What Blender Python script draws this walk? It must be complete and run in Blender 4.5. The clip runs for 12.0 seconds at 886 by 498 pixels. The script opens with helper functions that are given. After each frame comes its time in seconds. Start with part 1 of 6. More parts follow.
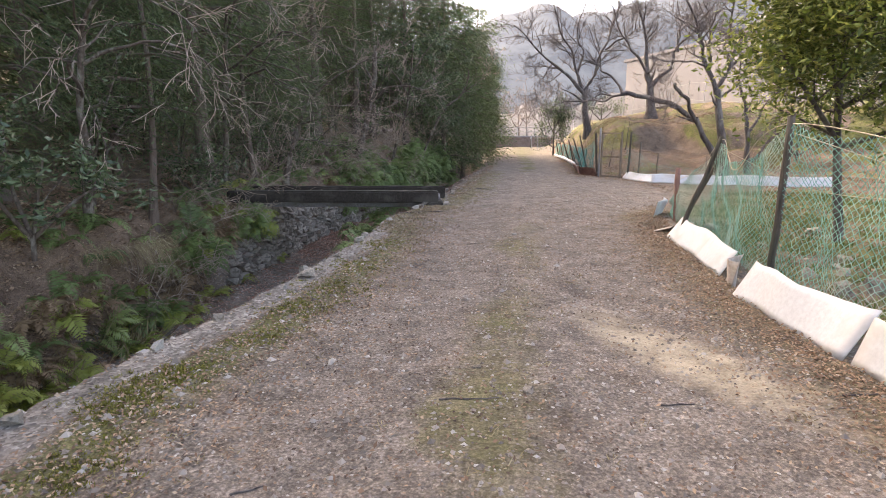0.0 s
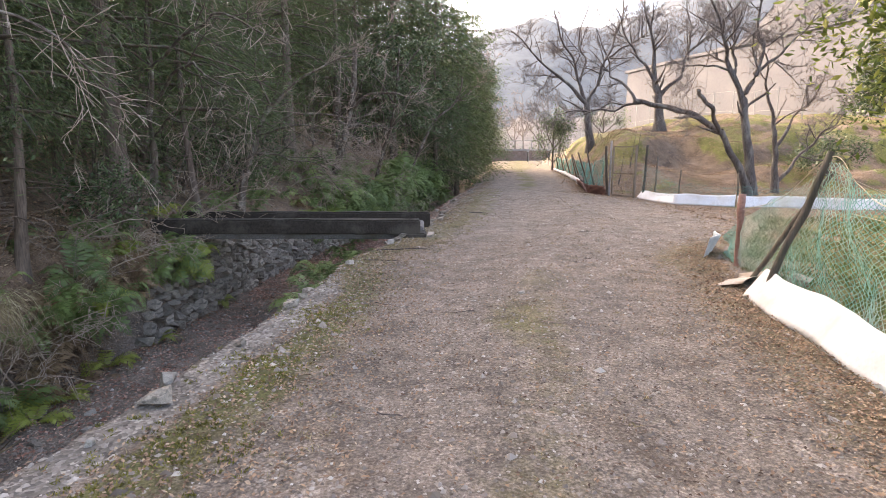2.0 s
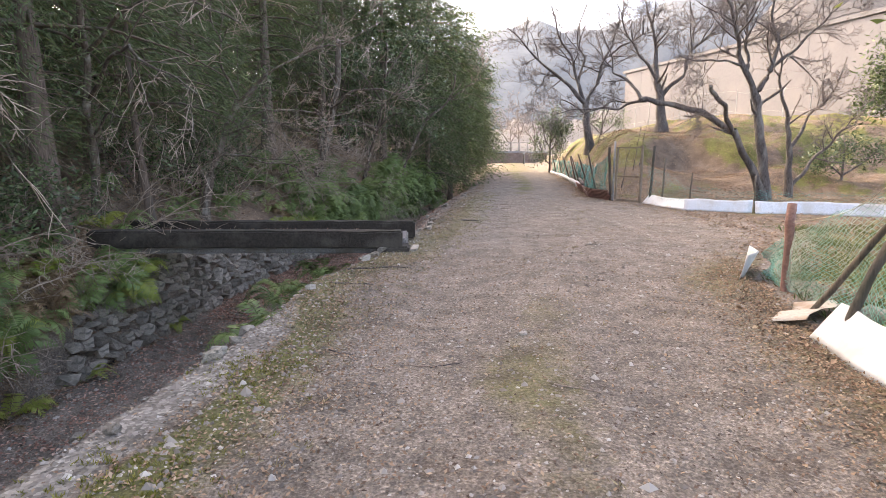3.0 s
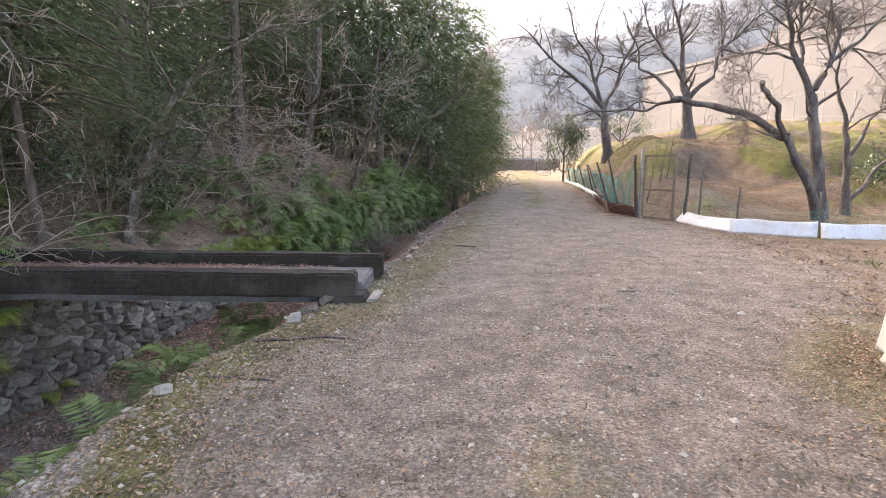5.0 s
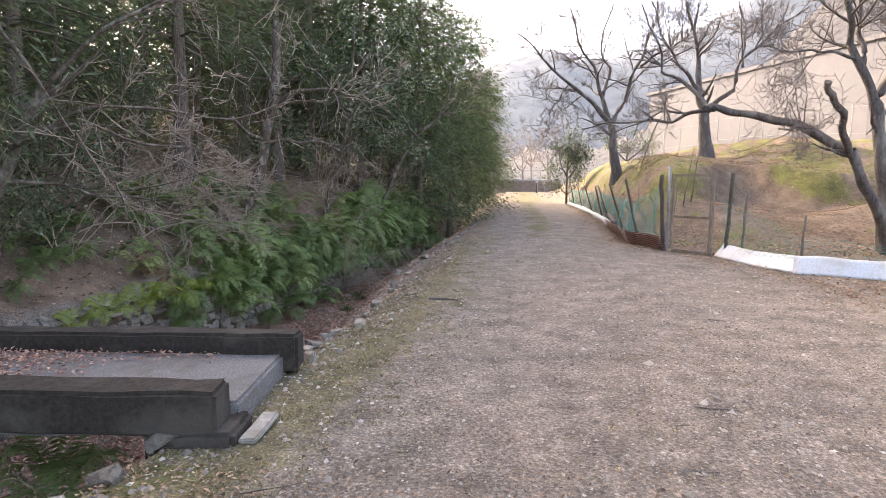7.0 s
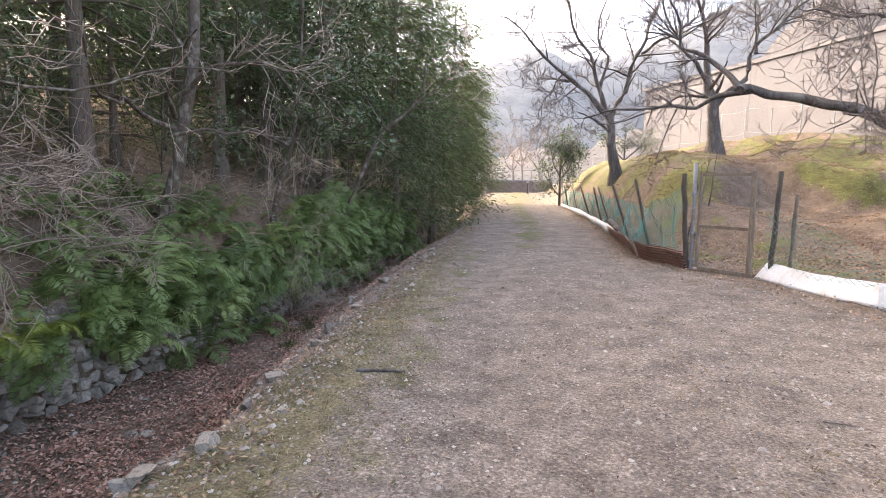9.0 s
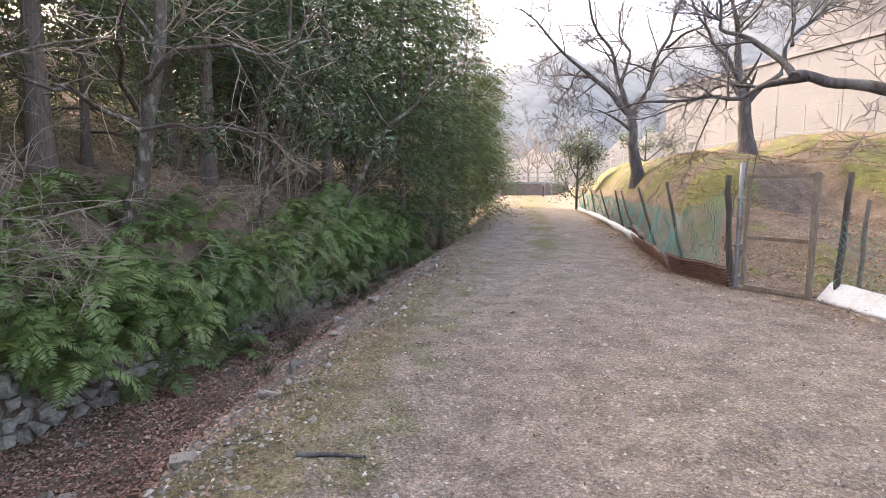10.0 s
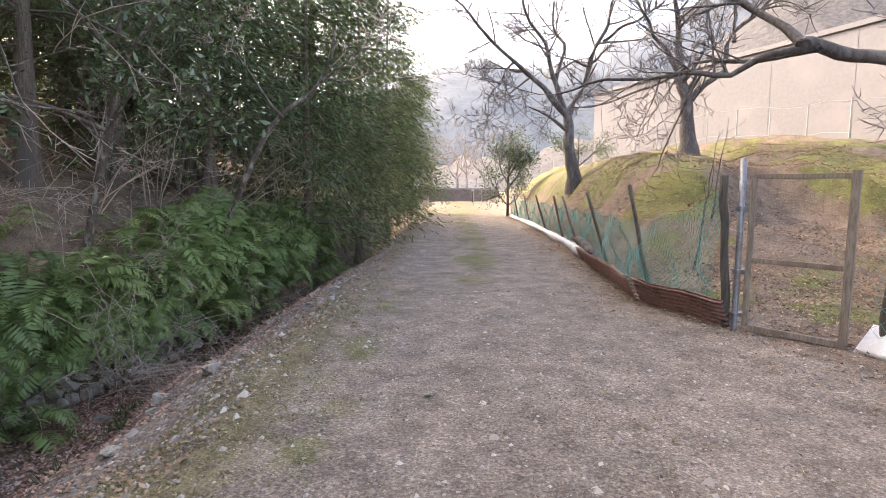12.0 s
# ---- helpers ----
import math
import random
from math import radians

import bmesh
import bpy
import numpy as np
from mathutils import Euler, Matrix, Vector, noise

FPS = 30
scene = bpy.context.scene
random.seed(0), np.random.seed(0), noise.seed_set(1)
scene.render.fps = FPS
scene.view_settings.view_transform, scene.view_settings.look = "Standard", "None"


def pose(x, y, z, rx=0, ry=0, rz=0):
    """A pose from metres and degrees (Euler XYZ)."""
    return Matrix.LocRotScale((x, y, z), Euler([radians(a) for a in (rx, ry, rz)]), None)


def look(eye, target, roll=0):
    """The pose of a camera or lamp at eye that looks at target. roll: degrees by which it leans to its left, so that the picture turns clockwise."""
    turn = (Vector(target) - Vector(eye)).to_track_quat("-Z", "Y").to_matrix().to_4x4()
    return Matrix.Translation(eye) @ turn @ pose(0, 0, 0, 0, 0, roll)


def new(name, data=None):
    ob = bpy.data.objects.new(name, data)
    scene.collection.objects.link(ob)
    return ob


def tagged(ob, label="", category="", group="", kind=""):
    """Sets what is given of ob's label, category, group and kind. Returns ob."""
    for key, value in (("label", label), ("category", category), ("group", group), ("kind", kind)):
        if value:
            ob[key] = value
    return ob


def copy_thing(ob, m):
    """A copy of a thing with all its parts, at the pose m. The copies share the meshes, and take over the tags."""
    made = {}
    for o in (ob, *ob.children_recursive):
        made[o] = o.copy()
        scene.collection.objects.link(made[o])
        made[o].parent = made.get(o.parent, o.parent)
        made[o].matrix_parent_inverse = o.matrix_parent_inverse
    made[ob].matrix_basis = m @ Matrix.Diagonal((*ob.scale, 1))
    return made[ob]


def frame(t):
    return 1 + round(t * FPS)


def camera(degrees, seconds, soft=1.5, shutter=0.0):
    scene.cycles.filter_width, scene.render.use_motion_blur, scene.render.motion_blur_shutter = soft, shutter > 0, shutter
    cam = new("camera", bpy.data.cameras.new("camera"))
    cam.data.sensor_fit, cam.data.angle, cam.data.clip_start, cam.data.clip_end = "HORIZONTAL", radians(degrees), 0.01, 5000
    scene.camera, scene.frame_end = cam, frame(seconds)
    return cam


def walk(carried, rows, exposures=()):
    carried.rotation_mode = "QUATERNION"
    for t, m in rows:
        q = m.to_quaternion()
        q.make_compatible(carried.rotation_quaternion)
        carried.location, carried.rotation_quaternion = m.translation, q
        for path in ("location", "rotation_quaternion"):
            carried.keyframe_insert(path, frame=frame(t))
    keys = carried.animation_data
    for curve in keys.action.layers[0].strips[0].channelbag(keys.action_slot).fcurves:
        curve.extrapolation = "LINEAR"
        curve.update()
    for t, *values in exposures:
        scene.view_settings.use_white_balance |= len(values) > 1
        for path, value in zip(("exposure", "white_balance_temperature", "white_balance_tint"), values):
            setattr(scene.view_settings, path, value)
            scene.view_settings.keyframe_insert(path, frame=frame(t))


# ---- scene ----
cam = camera(76.4, 12.0, soft=0.6)
METRES, EYE, TILT, LEAN, TURN = 16.0, 1.45, -11.2, 0.0, 0.0
ROWS = [
    (0.0, 0.0, 0.0, 0.0, 0.0, 0.0, 0.0),
    (0.5, 0.0046, 0.0413, 0.0083, 0.6, 0.44, -0.2),
    (1.0, 0.0066, 0.0826, 0.0174, 0.33, 0.55, -0.14),
    (1.5, 0.0122, 0.1237, 0.0268, 0.61, 0.99, -0.19),
    (2.0, 0.0135, 0.1643, 0.0338, -0.42, 1.3, 0.0),
    (2.5, 0.0188, 0.2074, 0.0406, -1.3, 1.32, 0.11),
    (3.0, 0.0233, 0.2486, 0.0486, -0.85, 1.52, 0.06),
    (5.0, 0.0516, 0.404, 0.0814, 0.33, 2.15, -0.57),
    (5.5, 0.0576, 0.4433, 0.0899, -0.5, 3.0, -0.37),
    (6.0, 0.0619, 0.4851, 0.0976, 2.27, 4.03, -0.81),
    (6.5, 0.0677, 0.5281, 0.1048, 0.69, 4.13, -0.65),
    (7.0, 0.0716, 0.5706, 0.1135, 0.33, 4.28, -0.57),
    (7.5, 0.076, 0.61, 0.1219, -2.26, 4.27, -0.03),
    (9.5, 0.1049, 0.7694, 0.1537, 0.4, 4.37, -0.5),
    (10.0, 0.1104, 0.8103, 0.162, 0.97, 4.54, -0.66),
    (10.5, 0.1136, 0.85, 0.1713, -0.37, 4.66, -0.39),
    (11.0, 0.1209, 0.89, 0.1782, -2.76, 4.92, -0.0),
    (11.5, 0.1254, 0.9288, 0.1859, -4.4, 5.24, 0.25),
    (12.0, 0.1347, 0.9707, 0.1915, -5.99, 5.13, 0.52),
]
walk(cam, [(t, pose(0, 0, EYE, TILT, LEAN, TURN) @ pose(METRES * x, METRES * y, METRES * z, 90 + pitch, roll, yaw)) for t, x, y, z, yaw, pitch, roll in ROWS],
     [(0.0, 3.1, 8600, 12), (1.5, 3.22, 8600, 12), (5.0, 3.36, 8500, 11), (6.0, 3.4, 8450, 11), (12.0, 3.42, 8400, 11)])

# ---- sky and sun: hazy morning sun over the wood ----
SUN_EL, SUN_AZ = radians(33), math.atan2(-0.72, 0.69)
world = bpy.data.worlds.new("sky")
scene.world = world
world.use_nodes = True
wn = world.node_tree
sky = wn.nodes.new("ShaderNodeTexSky")
sky.sky_type, sky.sun_disc = "NISHITA", False
sky.sun_elevation, sky.sun_rotation = SUN_EL, SUN_AZ
sky.air_density, sky.dust_density, sky.ozone_density = 0.45, 2.5, 0.3
wn.links.new(sky.outputs[0], wn.nodes["Background"].inputs[0])
wn.nodes["Background"].inputs[1].default_value = 0.15
sun = new("sun", bpy.data.lights.new("sun", "SUN"))
sun.data.energy, sun.data.angle, sun.data.color = 0.3, radians(10), (1.0, 0.97, 0.93)
to_sun = Vector((math.sin(SUN_AZ) * math.cos(SUN_EL), math.cos(SUN_AZ) * math.cos(SUN_EL), math.sin(SUN_EL)))
sun.matrix_world = look(to_sun * 80, (0, 0, 0))


# ---- materials ----
def nodes_of(name):
    m = bpy.data.materials.new(name)
    m.use_nodes = True
    return m, m.node_tree.nodes, m.node_tree.links, m.node_tree.nodes["Principled BSDF"]


def noise_node(n, l, scale, detail=4.0, rough=0.6, coord=None):
    t = n.new("ShaderNodeTexNoise")
    t.inputs["Scale"].default_value, t.inputs["Detail"].default_value, t.inputs["Roughness"].default_value = scale, detail, rough
    if coord is not None:
        l.new(coord, t.inputs["Vector"])
    return t


def ramp(n, l, src, stops):
    r = n.new("ShaderNodeValToRGB")
    e = r.color_ramp.elements
    while len(e) < len(stops):
        e.new(0.5)
    for k, (p, c) in zip(e, stops):
        k.position, k.color = p, (*c, 1)
    l.new(src, r.inputs[0])
    return r.outputs[0]


def mixc(n, l, fac, a, b, blend="MIX"):
    m = n.new("ShaderNodeMix")
    m.data_type, m.blend_type = "RGBA", blend
    for sock, v in ((m.inputs[0], fac), (m.inputs[6], a), (m.inputs[7], b)):
        if isinstance(v, (int, float)):
            sock.default_value = v
        elif isinstance(v, tuple):
            sock.default_value = (*v, 1)
        else:
            l.new(v, sock)
    return m.outputs[2]


def math2(n, l, op, a, b):
    m = n.new("ShaderNodeMath")
    m.operation = op
    m.use_clamp = False
    for s, v in ((m.inputs[0], a), (m.inputs[1], b)):
        if isinstance(v, (int, float)):
            s.default_value = v
        else:
            l.new(v, s)
    return m.outputs[0]


def bump(n, l, bsdf, src, strength, dist):
    b = n.new("ShaderNodeBump")
    b.inputs["Strength"].default_value, b.inputs["Distance"].default_value = strength, dist
    l.new(src, b.inputs["Height"])
    l.new(b.outputs[0], bsdf.inputs["Normal"])


def surface(name, dark, light, fine=40.0, coarse=2.5, rough=0.85, stain=None, relief=0.4, depth=0.01, metal=0.0, stretch=None, rnd=0.0):
    """Grain and stains at two scales over a base colour, in metres."""
    m, n, l, b = nodes_of(name)
    pos = n.new("ShaderNodeTexCoord").outputs["Object"]
    if stretch:
        mp = n.new("ShaderNodeMapping")
        mp.inputs["Scale"].default_value = stretch
        l.new(pos, mp.inputs["Vector"])
        pos = mp.outputs[0]
    f = noise_node(n, l, fine, 5, 0.65, pos)
    c = noise_node(n, l, coarse, 4, 0.6, pos)
    col = ramp(n, l, f.outputs[0], [(0.3, dark), (0.7, light)])
    if stain:
        col = mixc(n, l, ramp(n, l, c.outputs[0], [(0.5, (0, 0, 0)), (0.68, (1, 1, 1))]), col, stain)
    if rnd:
        oi = n.new("ShaderNodeObjectInfo")
        hs = n.new("ShaderNodeHueSaturation")
        l.new(math2(n, l, "ADD", math2(n, l, "MULTIPLY", oi.outputs["Random"], rnd), 1 - rnd / 2), hs.inputs["Value"])
        hs.inputs["Value"].default_value = 1
        l.new(col, hs.inputs["Color"])
        col = hs.outputs[0]
    l.new(col, b.inputs["Base Color"])
    b.inputs["Roughness"].default_value, b.inputs["Metallic"].default_value = rough, metal
    bump(n, l, b, f.outputs[0], relief, depth)
    return m


def leafy(name, stops, rough=0.5, trans=0.25, island=True):
    """Leaves: each one its own tone, some light passing through."""
    m, n, l, b = nodes_of(name)
    g = n.new("ShaderNodeNewGeometry")
    oi = n.new("ShaderNodeObjectInfo")
    src = g.outputs["Random Per Island"] if island else oi.outputs["Random"]
    col = ramp(n, l, src, stops)
    pos = n.new("ShaderNodeTexCoord").outputs["Object"]
    c = noise_node(n, l, 1.3, 3, 0.6, pos)
    col = mixc(n, l, 1.0, col, ramp(n, l, c.outputs[0], [(0.3, (0.7, 0.7, 0.7)), (0.7, (1.0, 1.0, 1.0))]), "MULTIPLY")
    l.new(col, b.inputs["Base Color"])
    b.inputs["Roughness"].default_value = rough
    if trans:
        t = n.new("ShaderNodeBsdfTranslucent")
        l.new(col, t.inputs[0])
        mx = n.new("ShaderNodeMixShader")
        mx.inputs[0].default_value = trans
        l.new(b.outputs[0], mx.inputs[1])
        l.new(t.outputs[0], mx.inputs[2])
        l.new(mx.outputs[0], n["Material Output"].inputs[0])
    return m


def ground_material():
    m, n, l, b = nodes_of("earth")
    pos = n.new("ShaderNodeTexCoord").outputs["Object"]

    def mask(name):
        a = n.new("ShaderNodeAttribute")
        a.attribute_name = name
        return a.outputs["Fac"]
    grit = noise_node(n, l, 55, 6, 0.75, pos)
    mid = noise_node(n, l, 7, 5, 0.65, pos)
    big = noise_node(n, l, 0.9, 4, 0.6, pos)
    cell = n.new("ShaderNodeTexVoronoi")
    cell.inputs["Scale"].default_value = 42
    l.new(pos, cell.inputs["Vector"])
    # grey-brown crushed stone of the track
    road = ramp(n, l, grit.outputs[0], [(0.3, (0.08, 0.062, 0.05)), (0.5, (0.215, 0.177, 0.15)), (0.7, (0.47, 0.405, 0.355))])
    chips = ramp(n, l, cell.outputs["Color"], [(0.0, (0.72, 0.71, 0.7)), (0.6, (0.97, 0.97, 0.97)), (1.0, (1.4, 1.38, 1.35))])
    road = mixc(n, l, 1.0, road, chips, "MULTIPLY")
    road = mixc(n, l, ramp(n, l, mid.outputs[0], [(0.48, (0, 0, 0)), (0.7, (0.42, 0.42, 0.42))]), road, mixc(n, l, 1.0, (0.21, 0.165, 0.135), ramp(n, l, grit.outputs[0], [(0.3, (0.5, 0.5, 0.5)), (0.7, (1.4, 1.4, 1.4))]), "MULTIPLY"))
    # forest soil with rotted leaves
    soil = ramp(n, l, grit.outputs[0], [(0.3, (0.075, 0.05, 0.035)), (0.5, (0.2, 0.135, 0.096)), (0.72, (0.38, 0.265, 0.19))])
    litter = ramp(n, l, grit.outputs[0], [(0.3, (0.06, 0.042, 0.03)), (0.5, (0.165, 0.117, 0.085)), (0.7, (0.36, 0.27, 0.2))])
    # straw-coloured dry turf
    turf = ramp(n, l, grit.outputs[0], [(0.3, (0.065, 0.052, 0.028)), (0.52, (0.17, 0.142, 0.08)), (0.75, (0.33, 0.285, 0.175))])
    moss = ramp(n, l, grit.outputs[0], [(0.3, (0.06, 0.058, 0.022)), (0.55, (0.15, 0.145, 0.055)), (0.75, (0.3, 0.285, 0.12))])
    golden = ramp(n, l, grit.outputs[0], [(0.3, (0.045, 0.047, 0.014)), (0.5, (0.14, 0.142, 0.042)), (0.72, (0.31, 0.3, 0.11))])
    # pale warm tint painted in for sunlight falling on the track
    sun_patch = ramp(n, l, grit.outputs[0], [(0.3, (0.3, 0.24, 0.17)), (0.7, (0.52, 0.44, 0.34))])
    rock = ramp(n, l, cell.outputs["Color"], [(0.0, (0.11, 0.095, 0.085)), (0.6, (0.26, 0.235, 0.212)), (1.0, (0.46, 0.425, 0.39))])

    def broken(name, lo=0.35, hi=0.62):
        a = math2(n, l, "ADD", math2(n, l, "MULTIPLY", mid.outputs[0], 0.7), math2(n, l, "MULTIPLY", grit.outputs[0], 0.3))
        s = math2(n, l, "SUBTRACT", math2(n, l, "ADD", mask(name), 0.0), math2(n, l, "SUBTRACT", a, 0.0))
        return ramp(n, l, math2(n, l, "ADD", s, 0.42), [(lo, (0, 0, 0)), (hi, (1, 1, 1))])
    col = mixc(n, l, broken("soil"), road, soil)
    col = mixc(n, l, broken("litter"), col, litter)
    col = mixc(n, l, broken("rock"), col, rock)
    col = mixc(n, l, broken("turf"), col, turf)
    col = mixc(n, l, broken("sun_patch", 0.3, 0.7), col, sun_patch)
    col = mixc(n, l, broken("moss"), col, moss)
    col = mixc(n, l, broken("golden"), col, golden)
    col = mixc(n, l, 1.0, col, ramp(n, l, big.outputs[0], [(0.3, (0.82, 0.82, 0.82)), (0.7, (1.1, 1.08, 1.05))]), "MULTIPLY")
    blot = noise_node(n, l, 2.7, 5, 0.7, pos)
    col = mixc(n, l, 1.0, col, ramp(n, l, blot.outputs[0], [(0.35, (0.62, 0.6, 0.57)), (0.65, (1.25, 1.24, 1.22))]), "MULTIPLY")
    l.new(col, b.inputs["Base Color"])
    b.inputs["Roughness"].default_value = 0.95
    h = math2(n, l, "ADD", math2(n, l, "MULTIPLY", grit.outputs[0], 0.5), math2(n, l, "MULTIPLY", cell.outputs["Distance"], 0.8))
    bump(n, l, b, h, 0.8, 0.019)
    return m


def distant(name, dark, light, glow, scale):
    """Far hills and twigs, a plain backdrop: daylight haze put into colour and glow."""
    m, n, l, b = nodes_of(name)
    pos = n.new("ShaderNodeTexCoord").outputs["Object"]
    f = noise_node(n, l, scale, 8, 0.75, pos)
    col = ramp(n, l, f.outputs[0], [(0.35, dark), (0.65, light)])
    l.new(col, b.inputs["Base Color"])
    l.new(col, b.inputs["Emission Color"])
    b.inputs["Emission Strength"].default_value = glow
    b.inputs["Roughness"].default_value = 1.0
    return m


EARTH = ground_material()
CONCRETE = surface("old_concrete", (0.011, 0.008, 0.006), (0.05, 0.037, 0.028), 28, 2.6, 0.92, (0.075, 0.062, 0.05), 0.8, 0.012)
SLAB = surface("slab_concrete", (0.06, 0.056, 0.055), (0.3, 0.28, 0.275), 85, 3.0, 0.9, (0.13, 0.115, 0.1), 0.7, 0.008)
STONE = surface("field_stone", (0.165, 0.138, 0.11), (0.41, 0.355, 0.295), 22, 4, 0.9, (0.11, 0.1, 0.08), 0.6, 0.015, rnd=0.7)
PALE_STONE = surface("pale_stone", (0.22, 0.2, 0.172), (0.42, 0.385, 0.34), 25, 4, 0.9, (0.22, 0.19, 0.15), 0.5, 0.01, rnd=0.5)
BARK = surface("cherry_bark", (0.04, 0.032, 0.03), (0.145, 0.122, 0.112), 30, 4, 0.9, (0.2, 0.182, 0.165), 0.9, 0.02, stretch=(1, 1, 0.35))
CEDAR_BARK = surface("cedar_bark", (0.075, 0.052, 0.04), (0.22, 0.16, 0.125), 40, 2.5, 0.95, (0.1, 0.085, 0.07), 0.9, 0.02, stretch=(1, 1, 0.12))
GREY_BARK = surface("lichen_bark", (0.05, 0.035, 0.026), (0.15, 0.112, 0.085), 35, 9, 0.92, (0.27, 0.24, 0.2), 0.7, 0.012, stretch=(1, 1, 0.5))
TWIG = surface("dry_twig", (0.2, 0.145, 0.11), (0.46, 0.36, 0.29), 50, 3, 0.9, None, 0.3, 0.004, rnd=0.5)
DARK_TWIG = surface("grey_twig", (0.09, 0.072, 0.068), (0.21, 0.172, 0.162), 50, 3, 0.9, None, 0.3, 0.004)
POST_WOOD = surface("weathered_post", (0.075, 0.06, 0.045), (0.23, 0.19, 0.15), 45, 4, 0.9, (0.06, 0.05, 0.035), 0.7, 0.008, stretch=(1, 1, 0.1))
DARK_POST = surface("dark_post", (0.04, 0.033, 0.026), (0.12, 0.1, 0.08), 45, 4, 0.9, (0.055, 0.06, 0.035), 0.7, 0.01, stretch=(1, 1, 0.1))
GATE_WOOD = surface("gate_timber", (0.13, 0.1, 0.075), (0.33, 0.27, 0.21), 45, 4, 0.85, (0.17, 0.12, 0.085), 0.5, 0.005, stretch=(1, 1, 0.15))
STEEL = surface("dull_steel", (0.22, 0.22, 0.23), (0.36, 0.36, 0.38), 30, 4, 0.5, (0.2, 0.15, 0.12), 0.2, 0.003, metal=0.7)
RUST = surface("rusty_sheet", (0.19, 0.095, 0.075), (0.4, 0.22, 0.18), 25, 4, 0.75, (0.17, 0.085, 0.07), 0.4, 0.004)
WHITE_SHEET = surface("white_sheet", (0.52, 0.53, 0.545), (0.66, 0.67, 0.685), 30, 1.6, 0.55, (0.5, 0.49, 0.475), 0.15, 0.004)
PALE_SHEET = surface("pale_grey_sheet", (0.5, 0.52, 0.55), (0.72, 0.74, 0.78), 30, 2.2, 0.6, (0.52, 0.5, 0.47), 0.15, 0.004)
TAN_SHEET = surface("tan_sheet", (0.38, 0.33, 0.28), (0.56, 0.5, 0.44), 30, 3, 0.8, (0.3, 0.2, 0.13), 0.3, 0.006)
NET = surface("green_net", (0.08, 0.24, 0.18), (0.2, 0.44, 0.35), 8, 1.1, 0.55, (0.42, 0.44, 0.36), 0.0, 0.001)
TEAL_NET = surface("teal_net", (0.04, 0.2, 0.17), (0.1, 0.36, 0.31), 8, 1.2, 0.55, (0.2, 0.36, 0.32), 0.0, 0.001)
ROPE = surface("net_rope", (0.4, 0.32, 0.22), (0.6, 0.5, 0.36), 60, 4, 0.8, None, 0.2, 0.002)
PLASTER = surface("pale_render", (0.128, 0.125, 0.138), (0.158, 0.154, 0.17), 6, 0.35, 0.9, (0.17, 0.16, 0.172), 0.1, 0.01)
GREY_PAINT = surface("grey_paint", (0.17, 0.17, 0.175), (0.25, 0.25, 0.255), 20, 2, 0.6, None, 0.1, 0.002)
YELLOW_PAINT = surface("yellow_paint", (0.3, 0.26, 0.12), (0.38, 0.33, 0.16), 20, 2, 0.6, None, 0.1, 0.002)
BANK_WALL = surface("brown_masonry", (0.13, 0.085, 0.07), (0.3, 0.215, 0.18), 5, 0.6, 0.9, (0.24, 0.19, 0.165), 0.4, 0.03)
RAIL_PAINT = surface("pale_rail", (0.24, 0.24, 0.24), (0.34, 0.34, 0.34), 20, 2, 0.6, None, 0.1, 0.002)
CONIFER = leafy("cedar_needles", [(0.0, (0.07, 0.095, 0.042)), (0.6, (0.12, 0.165, 0.066)), (0.92, (0.18, 0.22, 0.09)), (1.0, (0.22, 0.17, 0.09))], 0.65, 0.32)
CYPRESS = leafy("cypress_needles", [(0.0, (0.055, 0.08, 0.032)), (0.6, (0.1, 0.145, 0.055)), (1.0, (0.16, 0.2, 0.08))], 0.6, 0.32)
GLOSSY = leafy("glossy_leaf", [(0.0, (0.055, 0.085, 0.04)), (0.6, (0.12, 0.165, 0.075)), (1.0, (0.24, 0.28, 0.16))], 0.22, 0.15)
OLIVE = leafy("olive_leaf", [(0.0, (0.075, 0.11, 0.025)), (0.5, (0.18, 0.23, 0.05)), (0.85, (0.33, 0.36, 0.1)), (1.0, (0.42, 0.4, 0.16))], 0.4, 0.45)
FERN = leafy("fern_green", [(0.0, (0.12, 0.175, 0.055)), (0.6, (0.21, 0.3, 0.095)), (1.0, (0.33, 0.4, 0.14))], 0.5, 0.3, island=False)
FERN_YELLOW = leafy("fern_yellow", [(0.0, (0.22, 0.29, 0.05)), (1.0, (0.42, 0.45, 0.1))], 0.5, 0.3, island=False)
FERN_DEAD = leafy("fern_dead", [(0.0, (0.17, 0.1, 0.055)), (1.0, (0.36, 0.24, 0.14))], 0.8, 0.15, island=False)
LITTER = leafy("fallen_leaf", [(0.0, (0.15, 0.085, 0.052)), (0.4, (0.31, 0.19, 0.12)), (0.85, (0.42, 0.28, 0.18)), (1.0, (0.52, 0.4, 0.28))], 0.8, 0.0)
RED_LITTER = leafy("red_leaf", [(0.0, (0.22, 0.1, 0.072)), (0.5, (0.44, 0.225, 0.16)), (1.0, (0.64, 0.43, 0.33))], 0.8, 0.0)
CHIPS = leafy("stone_chip", [(0.0, (0.15, 0.122, 0.1)), (0.5, (0.3, 0.253, 0.215)), (0.85, (0.43, 0.375, 0.325)), (1.0, (0.6, 0.55, 0.49))], 0.9, 0.0)
BITS = leafy("bark_bits", [(0.0, (0.07, 0.043, 0.03)), (0.5, (0.19, 0.118, 0.08)), (0.9, (0.32, 0.215, 0.145)), (1.0, (0.46, 0.37, 0.28))], 0.9, 0.0)
DRY_GRASS = leafy("dry_grass", [(0.0, (0.15, 0.11, 0.05)), (0.6, (0.32, 0.25, 0.13)), (1.0, (0.48, 0.41, 0.25))], 0.8, 0.15)
